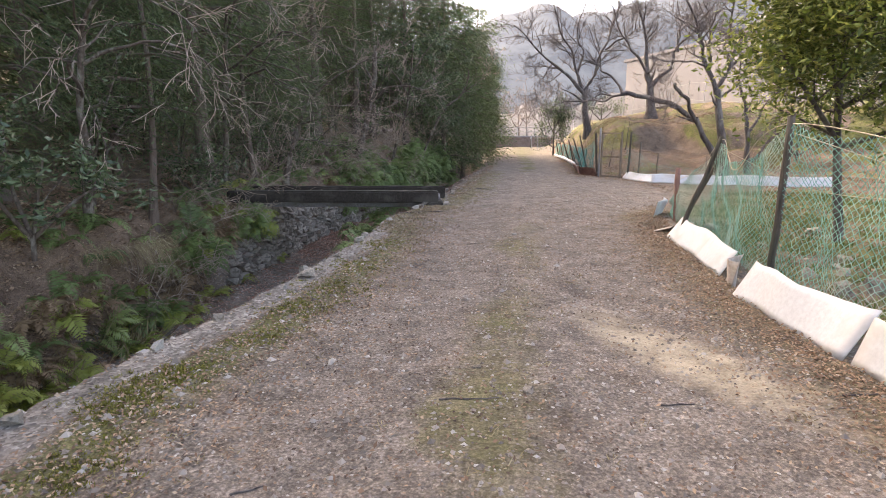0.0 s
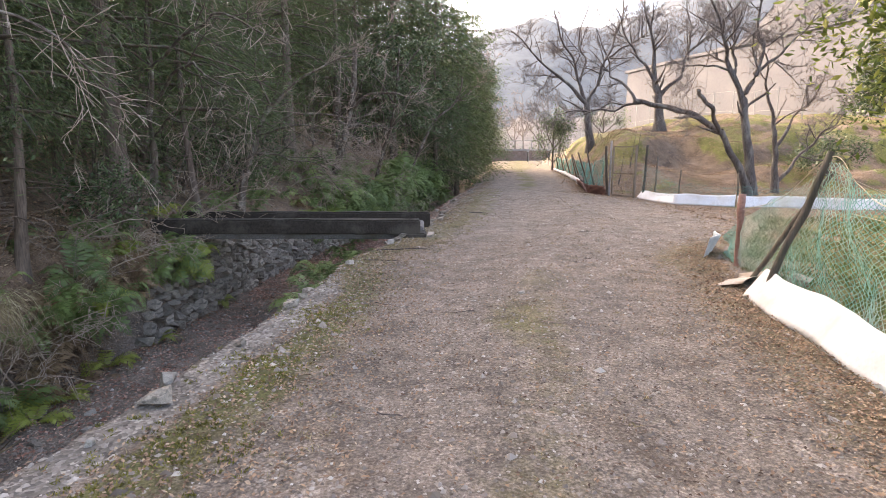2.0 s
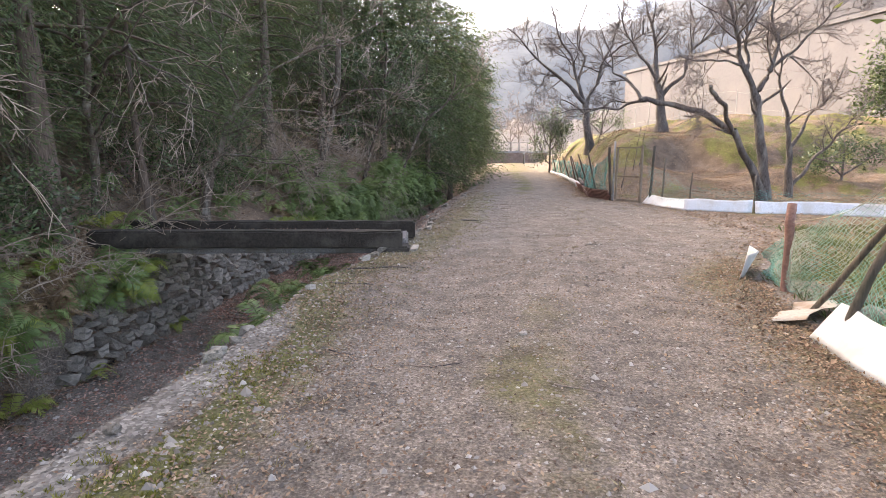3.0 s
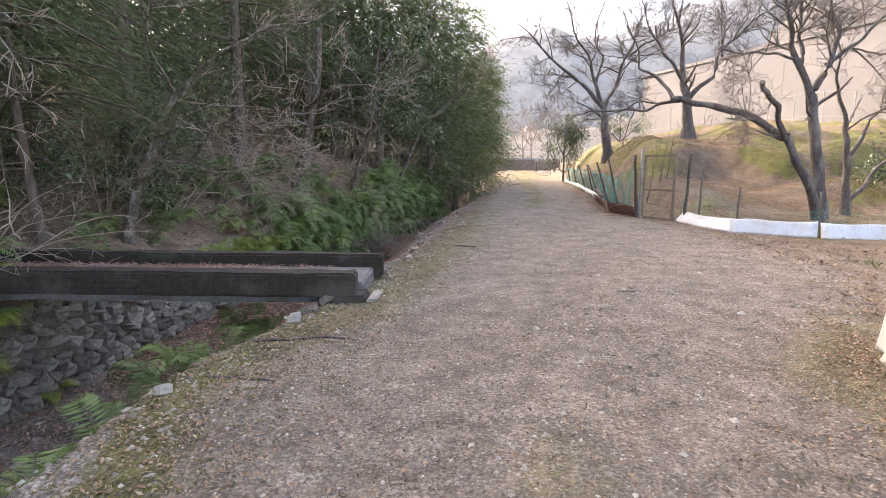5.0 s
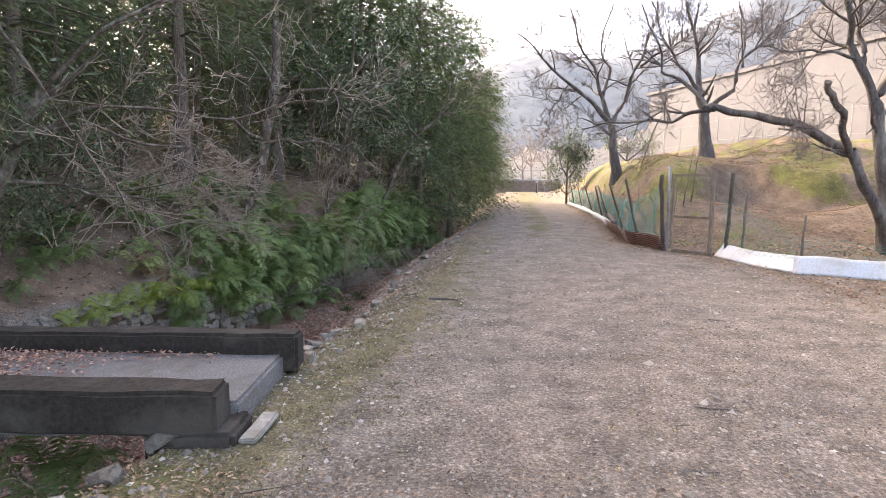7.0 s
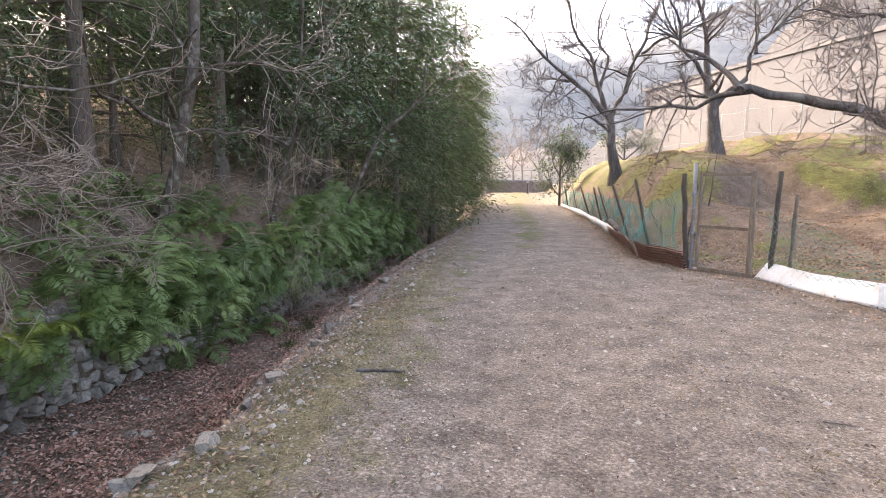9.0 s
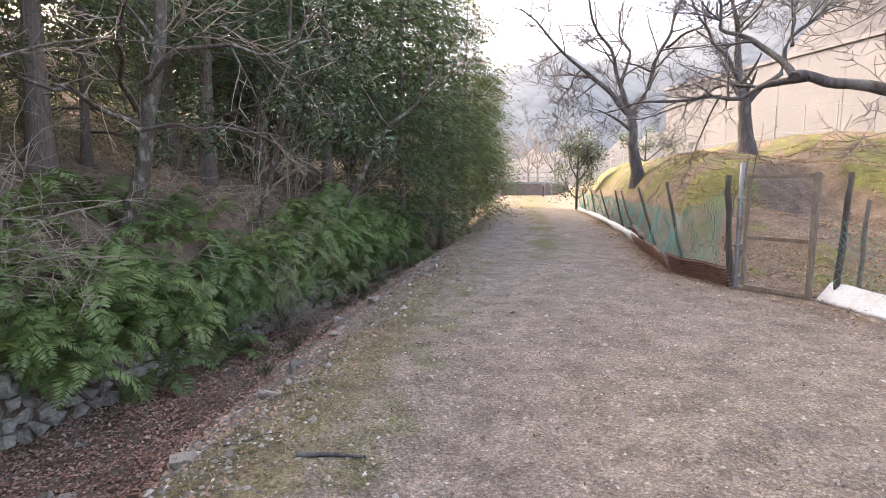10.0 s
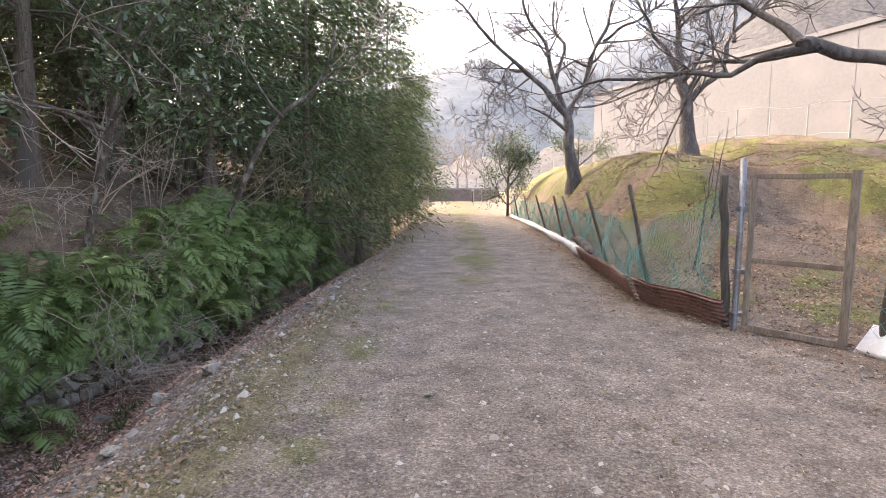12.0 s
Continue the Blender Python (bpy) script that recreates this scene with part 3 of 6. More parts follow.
# ---- the net fence beside the track ----
def slack_net(path, tops, base, cell, wire, material, sag=0.08, diamond=True, seed=0):
    """A net of knotted strands hung along a plan path; tops and base: heights along it."""
    r = np.random.default_rng(seed)
    p = np.asarray(path, float)
    d = np.concatenate([[0], np.cumsum(np.linalg.norm(np.diff(p, axis=0), axis=1))])
    n = int(d[-1] / cell) + 1
    s = np.linspace(0, d[-1], n)
    px, py = np.interp(s, d, p[:, 0]), np.interp(s, d, p[:, 1])
    top = np.interp(s, d, tops)
    bot = np.interp(s, d, base)
    m = int(max(tops) / cell) + 1
    v = np.linspace(0, 1, m)
    S, V = np.meshgrid(s, v, indexing="ij")
    zz = bot[:, None] + (top - bot)[:, None] * V
    zz = zz - sag * np.sin(S * 2.4 + seed) ** 2 * V
    bulge = sag * (np.sin(S * 3.1 + V * 4 + seed) + 0.6 * np.sin(S * 7.3 - V * 6)) * (0.3 + V * (1 - V) * 2)
    tx, ty = np.gradient(px), np.gradient(py)
    nn = np.hypot(tx, ty)
    xx = px[:, None] + (ty / nn)[:, None] * bulge
    y2 = py[:, None] - (tx / nn)[:, None] * bulge
    pts = np.stack([xx, y2, zz], -1) + r.normal(size=(n, m, 3)) * cell * 0.14
    pts[..., 2] = np.maximum(pts[..., 2], 0.015)
    seg = []
    if diamond:
        for i in range(n - 1):
            for j in range(m - 1):
                seg.append((pts[i, j], pts[i + 1, j + 1]) if (i + j) % 2 == 0 else (pts[i, j + 1], pts[i + 1, j]))
    else:
        for i in range(n):
            for j in range(m):
                if i + 1 < n:
                    seg.append((pts[i, j], pts[i + 1, j]))
                if j + 1 < m:
                    seg.append((pts[i, j], pts[i, j + 1]))
    a, b = np.array([q[0] for q in seg]), np.array([q[1] for q in seg])
    dd = unit(b - a)
    u = unit(np.cross(dd, np.array([0.3, 0.2, 1.0])))
    w = np.cross(dd, u)
    ring = [u, -0.5 * u + 0.87 * w, -0.5 * u - 0.87 * w]
    vs = np.stack([a + k * wire for k in ring] + [b + k * wire for k in ring], 1).reshape(-1, 3)
    o = (np.arange(len(a)) * 6)[:, None, None]
    f = (np.array([[0, 1, 4, 3], [1, 2, 5, 4], [2, 0, 3, 5]])[None] + o).reshape(-1, 4)
    return mesh_from("net", vs, f, material)


def stick(name, a, b, r0, r1, material, parent, label="", seed=0, sides=8, knots=6):
    a, b = np.array(a, float), np.array(b, float)
    t = np.linspace(0, 1, knots)[:, None]
    q = np.random.default_rng(seed)
    p = a + (b - a) * t + q.normal(size=(knots, 3)) * r0 * 0.18
    rr = np.linspace(r0, r1, knots) * q.uniform(0.9, 1.1, knots)
    p = np.vstack([p, p[-1] + unit(b - a) * 0.004])
    return child(name, tube_mesh(name, [(p, np.append(rr, 0.001))], material, sides), parent, label)


near_fence = thing("net_fence", (2.75, 4.4, 0), "sagging green net fence on leaning weathered posts", "fence")
near_fence.location = (0, 0, 0)
child("net", slack_net([(2.9, -1), (3.0, 2), (3.08, 5.1), (3.32, 6.4), (3.66, 7.3), (3.86, 8.0), (3.98, 8.8), (4.06, 9.65), (4.3, 10.6)], [1.3, 1.3, 1.58, 1.18, 1.25, 1.42, 1.0, 0.75, 0.32], [0.1, 0.1, 0.1, 0.1, 0.08, 0.05, 0.03, 0.02, 0.02], 0.036, 0.0031, NET, 0.07, True, 1), near_fence, "torn green plastic netting, bleached pale in places")
stick("post", (3.06, 5.1, 0), (3.08, 5.1, 1.64), 0.035, 0.03, DARK_POST, near_fence, "dark leaning post wrapped in net", 2)
stick("post", (3.42, 8.1, 0), (3.9, 8.01, 1.47), 0.038, 0.032, DARK_POST, near_fence, "leaning dark post", 3)
stick("post", (3.78, 8.95, 0.0), (4.02, 8.15, 1.28), 0.028, 0.024, POST_WOOD, near_fence, "leaning thin weathered post", 4)
stick("post", (2.95, 0.4, 0), (2.98, 0.3, 1.4), 0.035, 0.03, DARK_POST, near_fence, "", 5)
stick("stub_post", (4.08, 9.8, 0), (4.06, 9.8, 0.92), 0.045, 0.045, RUST, near_fence, "short rust-brown stub post", 6)
rope = curve_through([(2.98, 0.4, 1.22), (3.05, 2.2, 1.18), (3.08, 5.1, 1.57), (3.32, 6.4, 1.1), (3.66, 7.3, 1.2), (3.9, 8.01, 1.42), (4.0, 8.9, 0.95), (4.07, 9.78, 0.74)], 60)
child("rope", tube_mesh("rope", [(rope, np.full(60, 0.0045))], ROPE, 4), near_fence, "pale rope along the net's top")
for i, (a, b, lo) in enumerate([((3.08, 5.1, 1.5), (4.6, 2.6, 0.9), 0.15), ((3.08, 5.1, 1.2), (3.7, 7.4, 0.95), 0.1), ((3.9, 8.0, 1.3), (5.6, 6.6, 0.7), 0.2)]):
    mid = [(a[k] + b[k]) / 2 - (lo if k == 2 else 0) for k in range(3)]
    child("stay_rope", tube_mesh("stay_rope", [(curve_through([a, mid, b], 16), np.full(16, 0.004))], ROPE, 4), near_fence, "slack pale string tied to a post")


def sheet(name, a, b, h, lean, material, label, group, corrugated=False, warp=0.03, seed=0):
    """An upright thin board between two ground points, leaning out, bent and chipped at the edge."""
    q = np.random.default_rng(seed)
    a, b = np.array(a, float), np.array(b, float)
    L = np.linalg.norm(b - a)
    nu, nv = max(8, int(L / 0.12)), (46 if corrugated else 7)
    u, v = np.linspace(0, 1, nu), np.linspace(0, 1, nv)
    U, V = np.meshgrid(u, v, indexing="ij")
    d = (b - a) / L
    nrm = np.array([d[1], -d[0]])
    curl = 1 - 0.2 * np.sin(U * 3.3 + seed * 1.3) ** 2
    off = lean * V * curl + warp * np.sin(U * 5 + seed) * V + warp * 0.5 * np.sin(U * 13 + seed * 2)
    if corrugated:
        off = off + 0.022 * np.sin(V * np.pi * 2 * 7)
    top = h * (1 + warp * (0.7 * np.sin(U * 6 + seed) + 0.5 * np.sin(U * 17 + seed))) if not corrugated else h * (1 + 0.05 * np.sin(U * 4 + seed))
    xx = a[0] + (b[0] - a[0]) * U + nrm[0] * off
    y2 = a[1] + (b[1] - a[1]) * U + nrm[1] * off
    zz = top * V + 0.012 * np.sin(U * 9 + seed) + 0.008 * np.sin(U * 31 + seed) * (V - 0.5)
    front = np.stack([xx, y2, zz], -1).reshape(-1, 3)
    back = front + np.array([nrm[0], nrm[1], 0]) * 0.008
    i = np.arange(nu * nv).reshape(nu, nv)
    f1 = np.stack([i[:-1, :-1], i[1:, :-1], i[1:, 1:], i[:-1, 1:]], -1).reshape(-1, 4)
    N = nu * nv
    f2 = f1[:, ::-1] + N
    rim = np.concatenate([i[:, 0], i[-1, 1:], i[::-1, -1][1:], i[0, ::-1][1:-1]])
    nx2 = np.roll(rim, -1)
    f3 = np.stack([rim, rim + N, nx2 + N, nx2], -1)
    me = mesh_from(name, np.vstack([front, back]), np.vstack([f1, f2, f3]), material, True)
    return tagged(new(name, me), label, "panel", group)


BOARDS = "white boards along the fence"
sheet("white_board", (2.5, 0.6), (2.63, 3.44), 0.33, 0.15, WHITE_SHEET, "white board panel leaning against the net fence", BOARDS, seed=1)
sheet("white_board", (2.63, 3.49), (2.7, 5.08), 0.33, 0.19, WHITE_SHEET, "bowed white board panel leaning against the net fence", BOARDS, warp=0.03, seed=2)
sheet("white_board", (2.84, 5.36), (2.96, 5.68), 0.27, 0.05, TAN_SHEET, "torn tan-backed board flap between white panels", BOARDS, warp=0.07, seed=3)
sheet("white_board", (2.93, 5.85), (3.33, 8.3), 0.29, 0.22, WHITE_SHEET, "curled white board panel with ragged lower edge below the net", BOARDS, warp=0.03, seed=4)
sheet("white_board", (3.25, 8.75), (3.86, 9.3), 0.1, 0.36, TAN_SHEET, "broken tan board lying in leaves", BOARDS, warp=0.04, seed=5)
sheet("white_board", (3.93, 10.4), (4.32, 11.0), 0.3, 0.1, WHITE_SHEET, "small white board scrap at the net's end", BOARDS, warp=0.05, seed=6)
sheet("white_board", (8.1, 17.6), (6.75, 18.35), 0.3, 0.12, PALE_SHEET, "pale grey-white board along the clearing", "pale boards by the gate", seed=8)
sheet("white_board", (6.74, 18.4), (6.42, 20.45), 0.25, 0.24, PALE_SHEET, "pale grey-white board leaning beside the gate", "pale boards by the gate", seed=7)
sheet("white_board", (11.5, 16.6), (8.15, 17.55), 0.3, 0.12, PALE_SHEET, "pale grey-white board along the clearing", "pale boards by the gate", seed=9)

clear_fence = thing("net_fence", (0, 0, 0), "low teal net fence round the clearing", "fence")
child("net", slack_net([(11.5, 16.8), (8.3, 17.8), (6.95, 18.5), (6.55, 20.4)], [0.55, 0.55, 0.6, 1.2], [0.02] * 4, 0.07, 0.002, TEAL_NET, 0.05, True, 5), clear_fence)
stick("post", (6.95, 18.5, 0), (6.98, 18.5, 0.95), 0.022, 0.02, POST_WOOD, clear_fence, "", 11)
stick("post", (8.3, 17.85, 0), (8.25, 17.85, 0.9), 0.022, 0.02, POST_WOOD, clear_fence, "", 12)
stick("post", (6.62, 20.35, 0), (6.66, 20.3, 1.66), 0.038, 0.034, DARK_POST, clear_fence, "dark mossy round post", 13)
stick("post", (7.1, 20.6, 0), (7.12, 20.6, 1.3), 0.03, 0.03, POST_WOOD, clear_fence, "", 14)

# ---- wooden gate ----
GL, GR = Vector((5.88, 21.3, 0)), Vector((6.42, 20.5, 0))
gate = thing("gate", (5.88, 21.3, 0), "closed weathered timber frame gate with wire mesh", "gate")
gate.rotation_euler = (0, 0, math.atan2(GR.y - GL.y, GR.x - GL.x))
GW = (GR - GL).length
part("stile", box((0.035, -0.025, 0.06), (0.085, 0.025, 1.62), 0.006, 0.003, 4), GATE_WOOD, gate)
part("stile", box((GW - 0.068, -0.03, 0.0), (GW, 0.03, 1.66), 0.006, 0.003, 4), GATE_WOOD, gate)
part("top_rail", box((0.086, -0.02, 1.585), (GW - 0.069, 0.02, 1.63), 0.005, 0.003, 4), GATE_WOOD, gate)
part("middle_rail", box((0.086, -0.02, 0.73), (GW - 0.069, 0.02, 0.78), 0.005, 0.003, 4), GATE_WOOD, gate)
part("bottom_rail", box((0.086, -0.025, 0.015), (GW - 0.069, 0.025, 0.075), 0.005, 0.004, 4), GATE_WOOD, gate)
child("mesh", slack_net([(0.086, 0.0), (GW - 0.069, 0.0)], [1.58, 1.58], [0.08, 0.08], 0.05, 0.0009, STEEL, 0.0, False, 3), gate, "thin rusty wire mesh")
pipe = thing("gate_post", (5.86, 21.34, 0), "dull steel pipe gate post with hinge clamps", "post")
stick("pipe", (0, 0, -0.1), (0.0, 0.0, 1.8), 0.03, 0.03, STEEL, pipe, "", 15, 12, 3)
for z in (0.16, 0.62, 1.28):
    part("hinge", box((-0.04, -0.045, z - 0.025), (0.1, 0.045, z + 0.025), 0.006), STEEL, pipe, "rusty hinge clamp")
old = thing("fence_post", (5.82, 21.42, 0), "thick dark old timber post wrapped in net", "post")
stick("trunk", (0, 0, -0.1), (-0.1, 0.04, 1.62), 0.045, 0.04, DARK_POST, old, "", 16, 9, 8)

# ---- rusty sheets, rolled tarp and far net fence ----
sheet("corrugated_sheet", (5.52, 22.85), (5.84, 21.36), 0.33, 0.17, RUST, "rust-brown corrugated iron sheet along the fence foot", "rusty corrugated sheets", True, 0.015, 21)
sheet("corrugated_sheet", (5.95, 25.0), (5.5, 22.8), 0.33, 0.17, RUST, "rust-brown corrugated iron sheet along the fence foot", "rusty corrugated sheets", True, 0.015, 22)
sheet("corrugated_sheet", (6.35, 27.4), (5.93, 24.95), 0.3, 0.17, RUST, "rust-brown corrugated iron sheet along the fence foot", "rusty corrugated sheets", True, 0.02, 23)
roll = curve_through([(6.35, 27.2, 0.1), (6.7, 29.2, 0.13), (7.1, 31.6, 0.1), (7.5, 34.5, 0.14), (8.1, 39, 0.13), (8.7, 44.5, 0.12)], 150)
roll = roll + np.random.default_rng(5).normal(size=roll.shape) * np.array([0.012, 0.0, 0.01])
fat = (0.085 + 0.016 * np.sin(np.arange(150) * 0.13) + 0.014 * np.sin(np.arange(150) * 0.61) + 0.01 * np.sin(np.arange(150) * 1.9)) * np.minimum(1, np.minimum(np.arange(150), np.arange(149, -1, -1)) / 2 + 0.05)
tagged(new("rolled_tarp", tube_mesh("rolled_tarp", [(roll, fat)], WHITE_SHEET, 12)), "long roll of dirty white tarp along the fence foot", "tarp")
log = curve_through([(6.3, 26.6, 0.2), (6.55, 28.0, 0.34), (6.8, 29.4, 0.3)], 10)
tagged(new("log", tube_mesh("log", [(log, np.linspace(0.09, 0.06, 10) * np.array([0.05] + [1] * 8 + [0.05]))], BARK, 8)), "short brown log lying on the fence foot", "log")
far_fence = thing("net_fence", (0, 0, 0), "teal net fence on leaning posts along the mound", "fence")
child("net", slack_net([(5.76, 21.5), (5.85, 23.4), (6.3, 26), (6.85, 29.2), (7.35, 32), (8.0, 37), (8.75, 43.5), (9.1, 46)], [1.5, 1.0, 1.05, 1.0, 1.05, 1.05, 1.0, 1.1], [0.06] * 8, 0.045, 0.0034, TEAL_NET, 0.08, True, 9), far_fence, "teal plastic netting")
for i, (x, y, lx, h) in enumerate([(6.02, 23.6, -0.42, 1.52), (6.42, 26.1, -0.5, 1.42), (6.75, 28.6, -0.5, 1.32), (7.15, 31.0, -0.38, 1.3), (7.6, 34.2, -0.45, 1.3), (8.1, 38.2, -0.35, 1.3), (8.6, 42.3, -0.3, 1.3)]):
    stick("post", (x, y, 0), (x + lx, y - 0.1, h), 0.036, 0.03, POST_WOOD if i % 3 != 2 else GATE_WOOD, far_fence, "leaning weathered post", 30 + i)

# ---- hall behind the mounds ----
hall = thing("hall", (0, 0, 0), "large pale pinkish-beige rendered hall with vertical panel joints", "building")
A2, B2 = Vector((31.0, 8.0)), Vector((18.6, 59.5))
L2 = (B2 - A2).length
hall.location = (A2.x, A2.y, 2.6)
hall.rotation_euler = (0, 0, math.atan2(B2.y - A2.y, B2.x - A2.x))
part("wall", box((0, -14, -2), (L2, 0, 6.3), 0.02), PLASTER, hall)
part("roof_edge", box((-0.3, -14.3, 6.3), (L2 + 0.3, 0.14, 6.55), 0.015), PLASTER, hall, "pale projecting roof edge")
part("plinth", box((-0.05, 0.002, -2), (L2 + 0.05, 0.07, 0.5), 0.01), PLASTER, hall)
for i in range(12):
    part("joint_strip", box((2 + i * 4.4 - 0.05, 0.002, 0.5), (2 + i * 4.4 + 0.05, 0.014, 6.3), 0.004), PLASTER, hall)
part("stack", box((18.35, 0.002, 0.5), (18.85, 0.4, 6.3), 0.02), PLASTER, hall, "shallow projecting pier")
part("sign", box((20.6, 0.003, 1.9), (21.0, 0.045, 2.6), 0.01), YELLOW_PAINT, hall, "small faded yellow sign")
part("unit", box((15.2, 0.08, 0.5), (16.8, 0.6, 1.5), 0.03), GREY_PAINT, hall, "grey air-conditioning unit")
yard = thing("yard_fence", (0, 0, 0), "thin grey post fence in front of the hall", "fence")
for i in range(22):
    f = i / 21
    x, y = 20.0 - 9.5 * f, 34 + 34 * f
    stick("post", (x, y, ground_z(x, y) - 0.1), (x, y, ground_z(x, y) + 1.7), 0.022, 0.022, GREY_PAINT, yard, "", 60 + i, 6, 2)
for z in (0.4, 1.6):
    p = np.array([(20.0 - 9.5 * f, 34 + 34 * f, ground_z(20.0 - 9.5 * f, 34 + 34 * f) + z) for f in np.linspace(0, 1, 40)])
    child("rail", tube_mesh("rail", [(p, np.full(40, 0.011))], GREY_PAINT, 5), yard)

long_fence = thing("sheet_fence", (0, 0, 0), "pale ribbed sheet-metal fence running down from the hall", "fence")
for i in range(7):
    f0 = i / 7
    x, y = 18.0 - 3.2 * f0, 60.5 + 7.5 * f0
    z = ground_z(x, y)
    ob = part("panel", box((-0.62, -0.02, 0), (0.62, 0.02, 2.1), 0.008), GREY_PAINT, long_fence)
    ob.matrix_basis = pose(x, y, z - 0.1, 0, 0, 111)

# ---- masonry wall at the far end of the track ----
end_wall = thing("wall_end", (0, 0, 0), "brown masonry retaining wall across the far end", "wall", kind="structure")
part("wall", box((2, 88.5, -0.2), (17, 89.2, 1.5), 0.03, 0.03, 12), BANK_WALL, end_wall)
part("coping", box((1.9, 88.4, 1.5), (17.1, 89.3, 1.72), 0.02, 0.01, 12), RAIL_PAINT, end_wall, "pale concrete coping")
for i in range(12):
    part("rail_post", box((2.4 + i * 1.3, 88.8, 1.72), (2.5 + i * 1.3, 88.9, 3.0), 0.01), RAIL_PAINT, end_wall)
for z in (2.3, 2.95):
    part("rail", box((2.0, 88.82, z), (17.0, 88.88, z + 0.06), 0.01), RAIL_PAINT, end_wall)
marker = thing("marker_post", (12.6, 82.0, 0), "short dark marker post with pale top", "post")
part("post", box((-0.09, -0.09, -0.05), (0.09, 0.09, 1.3), 0.02), DARK_POST, marker)
part("cap", box((-0.14, -0.14, 1.3), (0.14, 0.14, 1.6), 0.03), RAIL_PAINT, marker, "pale cap")


# ---- trees ----
def limb(pts, r0, r1, n=14):
    p = curve_through(pts, n)
    return p, r0 + (r1 - r0) * np.linspace(0, 1, n) ** 0.8


def bare_tree(name, limbs, label, group, material, twig_material, seed, counts=(7, 5), length=1.6, lift=0.35, levels=3, sink=0.25, thin=0.003, wob=0.13, spread=0.8):
    """limbs: the first is the trunk; (points, base radius, tip radius), in the world's metres."""
    q = np.random.default_rng(seed)
    base = limbs[0][0][0]
    tree = thing(name, base, label, "tree", group)
    o = np.array(base)
    boughs, twigs = [], []
    for i, (pts, r0, r1) in enumerate(limbs):
        p, rad = limb(np.array(pts) - o, r0, r1, 16)
        size = np.linalg.norm(p[-1] - p[0])
        u = np.linspace(0, 1, 16)[:, None]
        ph = q.uniform(0, 6.28, (2, 3))
        p = p + (0.022 * np.sin(u * 9 + ph[0]) + 0.012 * np.sin(u * 19 + ph[1])) * size * np.minimum(1, u * 3) * (0.4 if i == 0 else 1)
        rad = rad * (1 + 0.06 * np.sin(u[:, 0] * 23 + ph[0, 0]))
        if i == 0:
            p[0, 2] -= sink
            rad = rad * (1 + 0.55 * np.exp(-np.linspace(0, 1, 16) * 9))
        child("trunk" if i == 0 else "limb", tube_mesh("limb", [(p, rad)], material, 10 if i == 0 else 7), tree)
        if i and r1 > 0.05 and group == CH:
            tip = np.array([p[-1] - unit(p[-1] - p[-2]) * 0.02, p[-1] + unit(p[-1] - p[-2]) * 0.004])
            child("cut_end", tube_mesh("cut_end", [(tip, np.array([rad[-1] * 1.12, 0.004]))], material, 10), tree, "rounded sawn-off end")
            continue
        g = grow(p, rad, q, counts[0] if i else 2, length, levels, lift=lift, wob=wob, spread=spread, start=0.3 if i else 0.7, thin=thin)
        boughs += g[0]
        for lv in g[1:]:
            twigs += lv
    if group in (CH, GP):
        for b in boughs:
            child("bough", tube_mesh("bough", [b], material, 5), tree)
    elif boughs:
        tagged(child("branch", tube_mesh("branch", boughs, material, 4), tree), kind="stuff")
    if twigs:
        tagged(child("twig", tube_mesh("twig", twigs, twig_material, 3), tree), kind="stuff")
    return tree


CH, GP = "bare cherry trees beyond the fence", "leaning bare trees on the bank"
bare_tree("cherry_tree", [
    ([(9.0, 35.6, 1.6), (8.75, 35.6, 3.0), (8.62, 35.6, 4.2)], 0.240, 0.154),
    ([(8.62, 35.6, 4.1), (7.7, 35.4, 4.9), (6.55, 35.2, 5.8), (5.4, 35.0, 6.9), (4.1, 35.0, 7.9)], 0.136, 0.028),
    ([(8.62, 35.6, 4.1), (8.2, 35.8, 5.2), (7.75, 35.9, 6.6), (7.2, 36, 7.8), (6.6, 36, 9.4)], 0.128, 0.028),
    ([(8.65, 35.6, 4.1), (9.05, 35.5, 5.2), (9.7, 35.3, 6.6), (10.0, 35.2, 7.9), (10.2, 35, 9.8)], 0.136, 0.028),
    ([(8.2, 35.8, 5.2), (8.5, 36.2, 6.6), (8.3, 36.5, 8.0), (8.6, 36.6, 9.6)], 0.080, 0.021),
    ([(6.55, 35.2, 5.8), (5.9, 35.0, 4.9), (5.5, 34.9, 4.0)], 0.048, 0.014),
    ([(9.7, 35.3, 6.6), (10.9, 34.6, 7.4), (12.0, 34.0, 8.6)], 0.064, 0.021),
], "large leafless cherry tree with dark rough bark on the mound", CH, BARK, DARK_TWIG, 11, (13, 7), 2.6, 0.25, thin=0.0065)
bare_tree("cherry_tree", [
    ([(12.05, 33.5, 2.75), (11.9, 33.5, 4.1), (11.65, 33.5, 5.1)], 0.248, 0.168),
    ([(11.65, 33.5, 5.0), (11.6, 33.6, 6.5), (11.2, 33.7, 7.9), (11.0, 33.7, 9.6)], 0.144, 0.035),
    ([(11.85, 33.5, 4.2), (12.5, 33.4, 5.1), (13.2, 33.2, 6.2), (14.1, 33.0, 7.3), (15.2, 32.8, 8.6)], 0.136, 0.028),
    ([(11.65, 33.5, 5.1), (10.8, 33.3, 6.2), (9.9, 33.0, 7.1), (9.2, 32.6, 8.6)], 0.096, 0.021),
    ([(13.2, 33.2, 6.2), (13.4, 33.6, 7.6), (13.2, 33.9, 9.4)], 0.072, 0.021),
], "leafless cherry tree with a forked trunk on the mound top", CH, BARK, DARK_TWIG, 12, (13, 7), 2.5, 0.25, thin=0.0065)
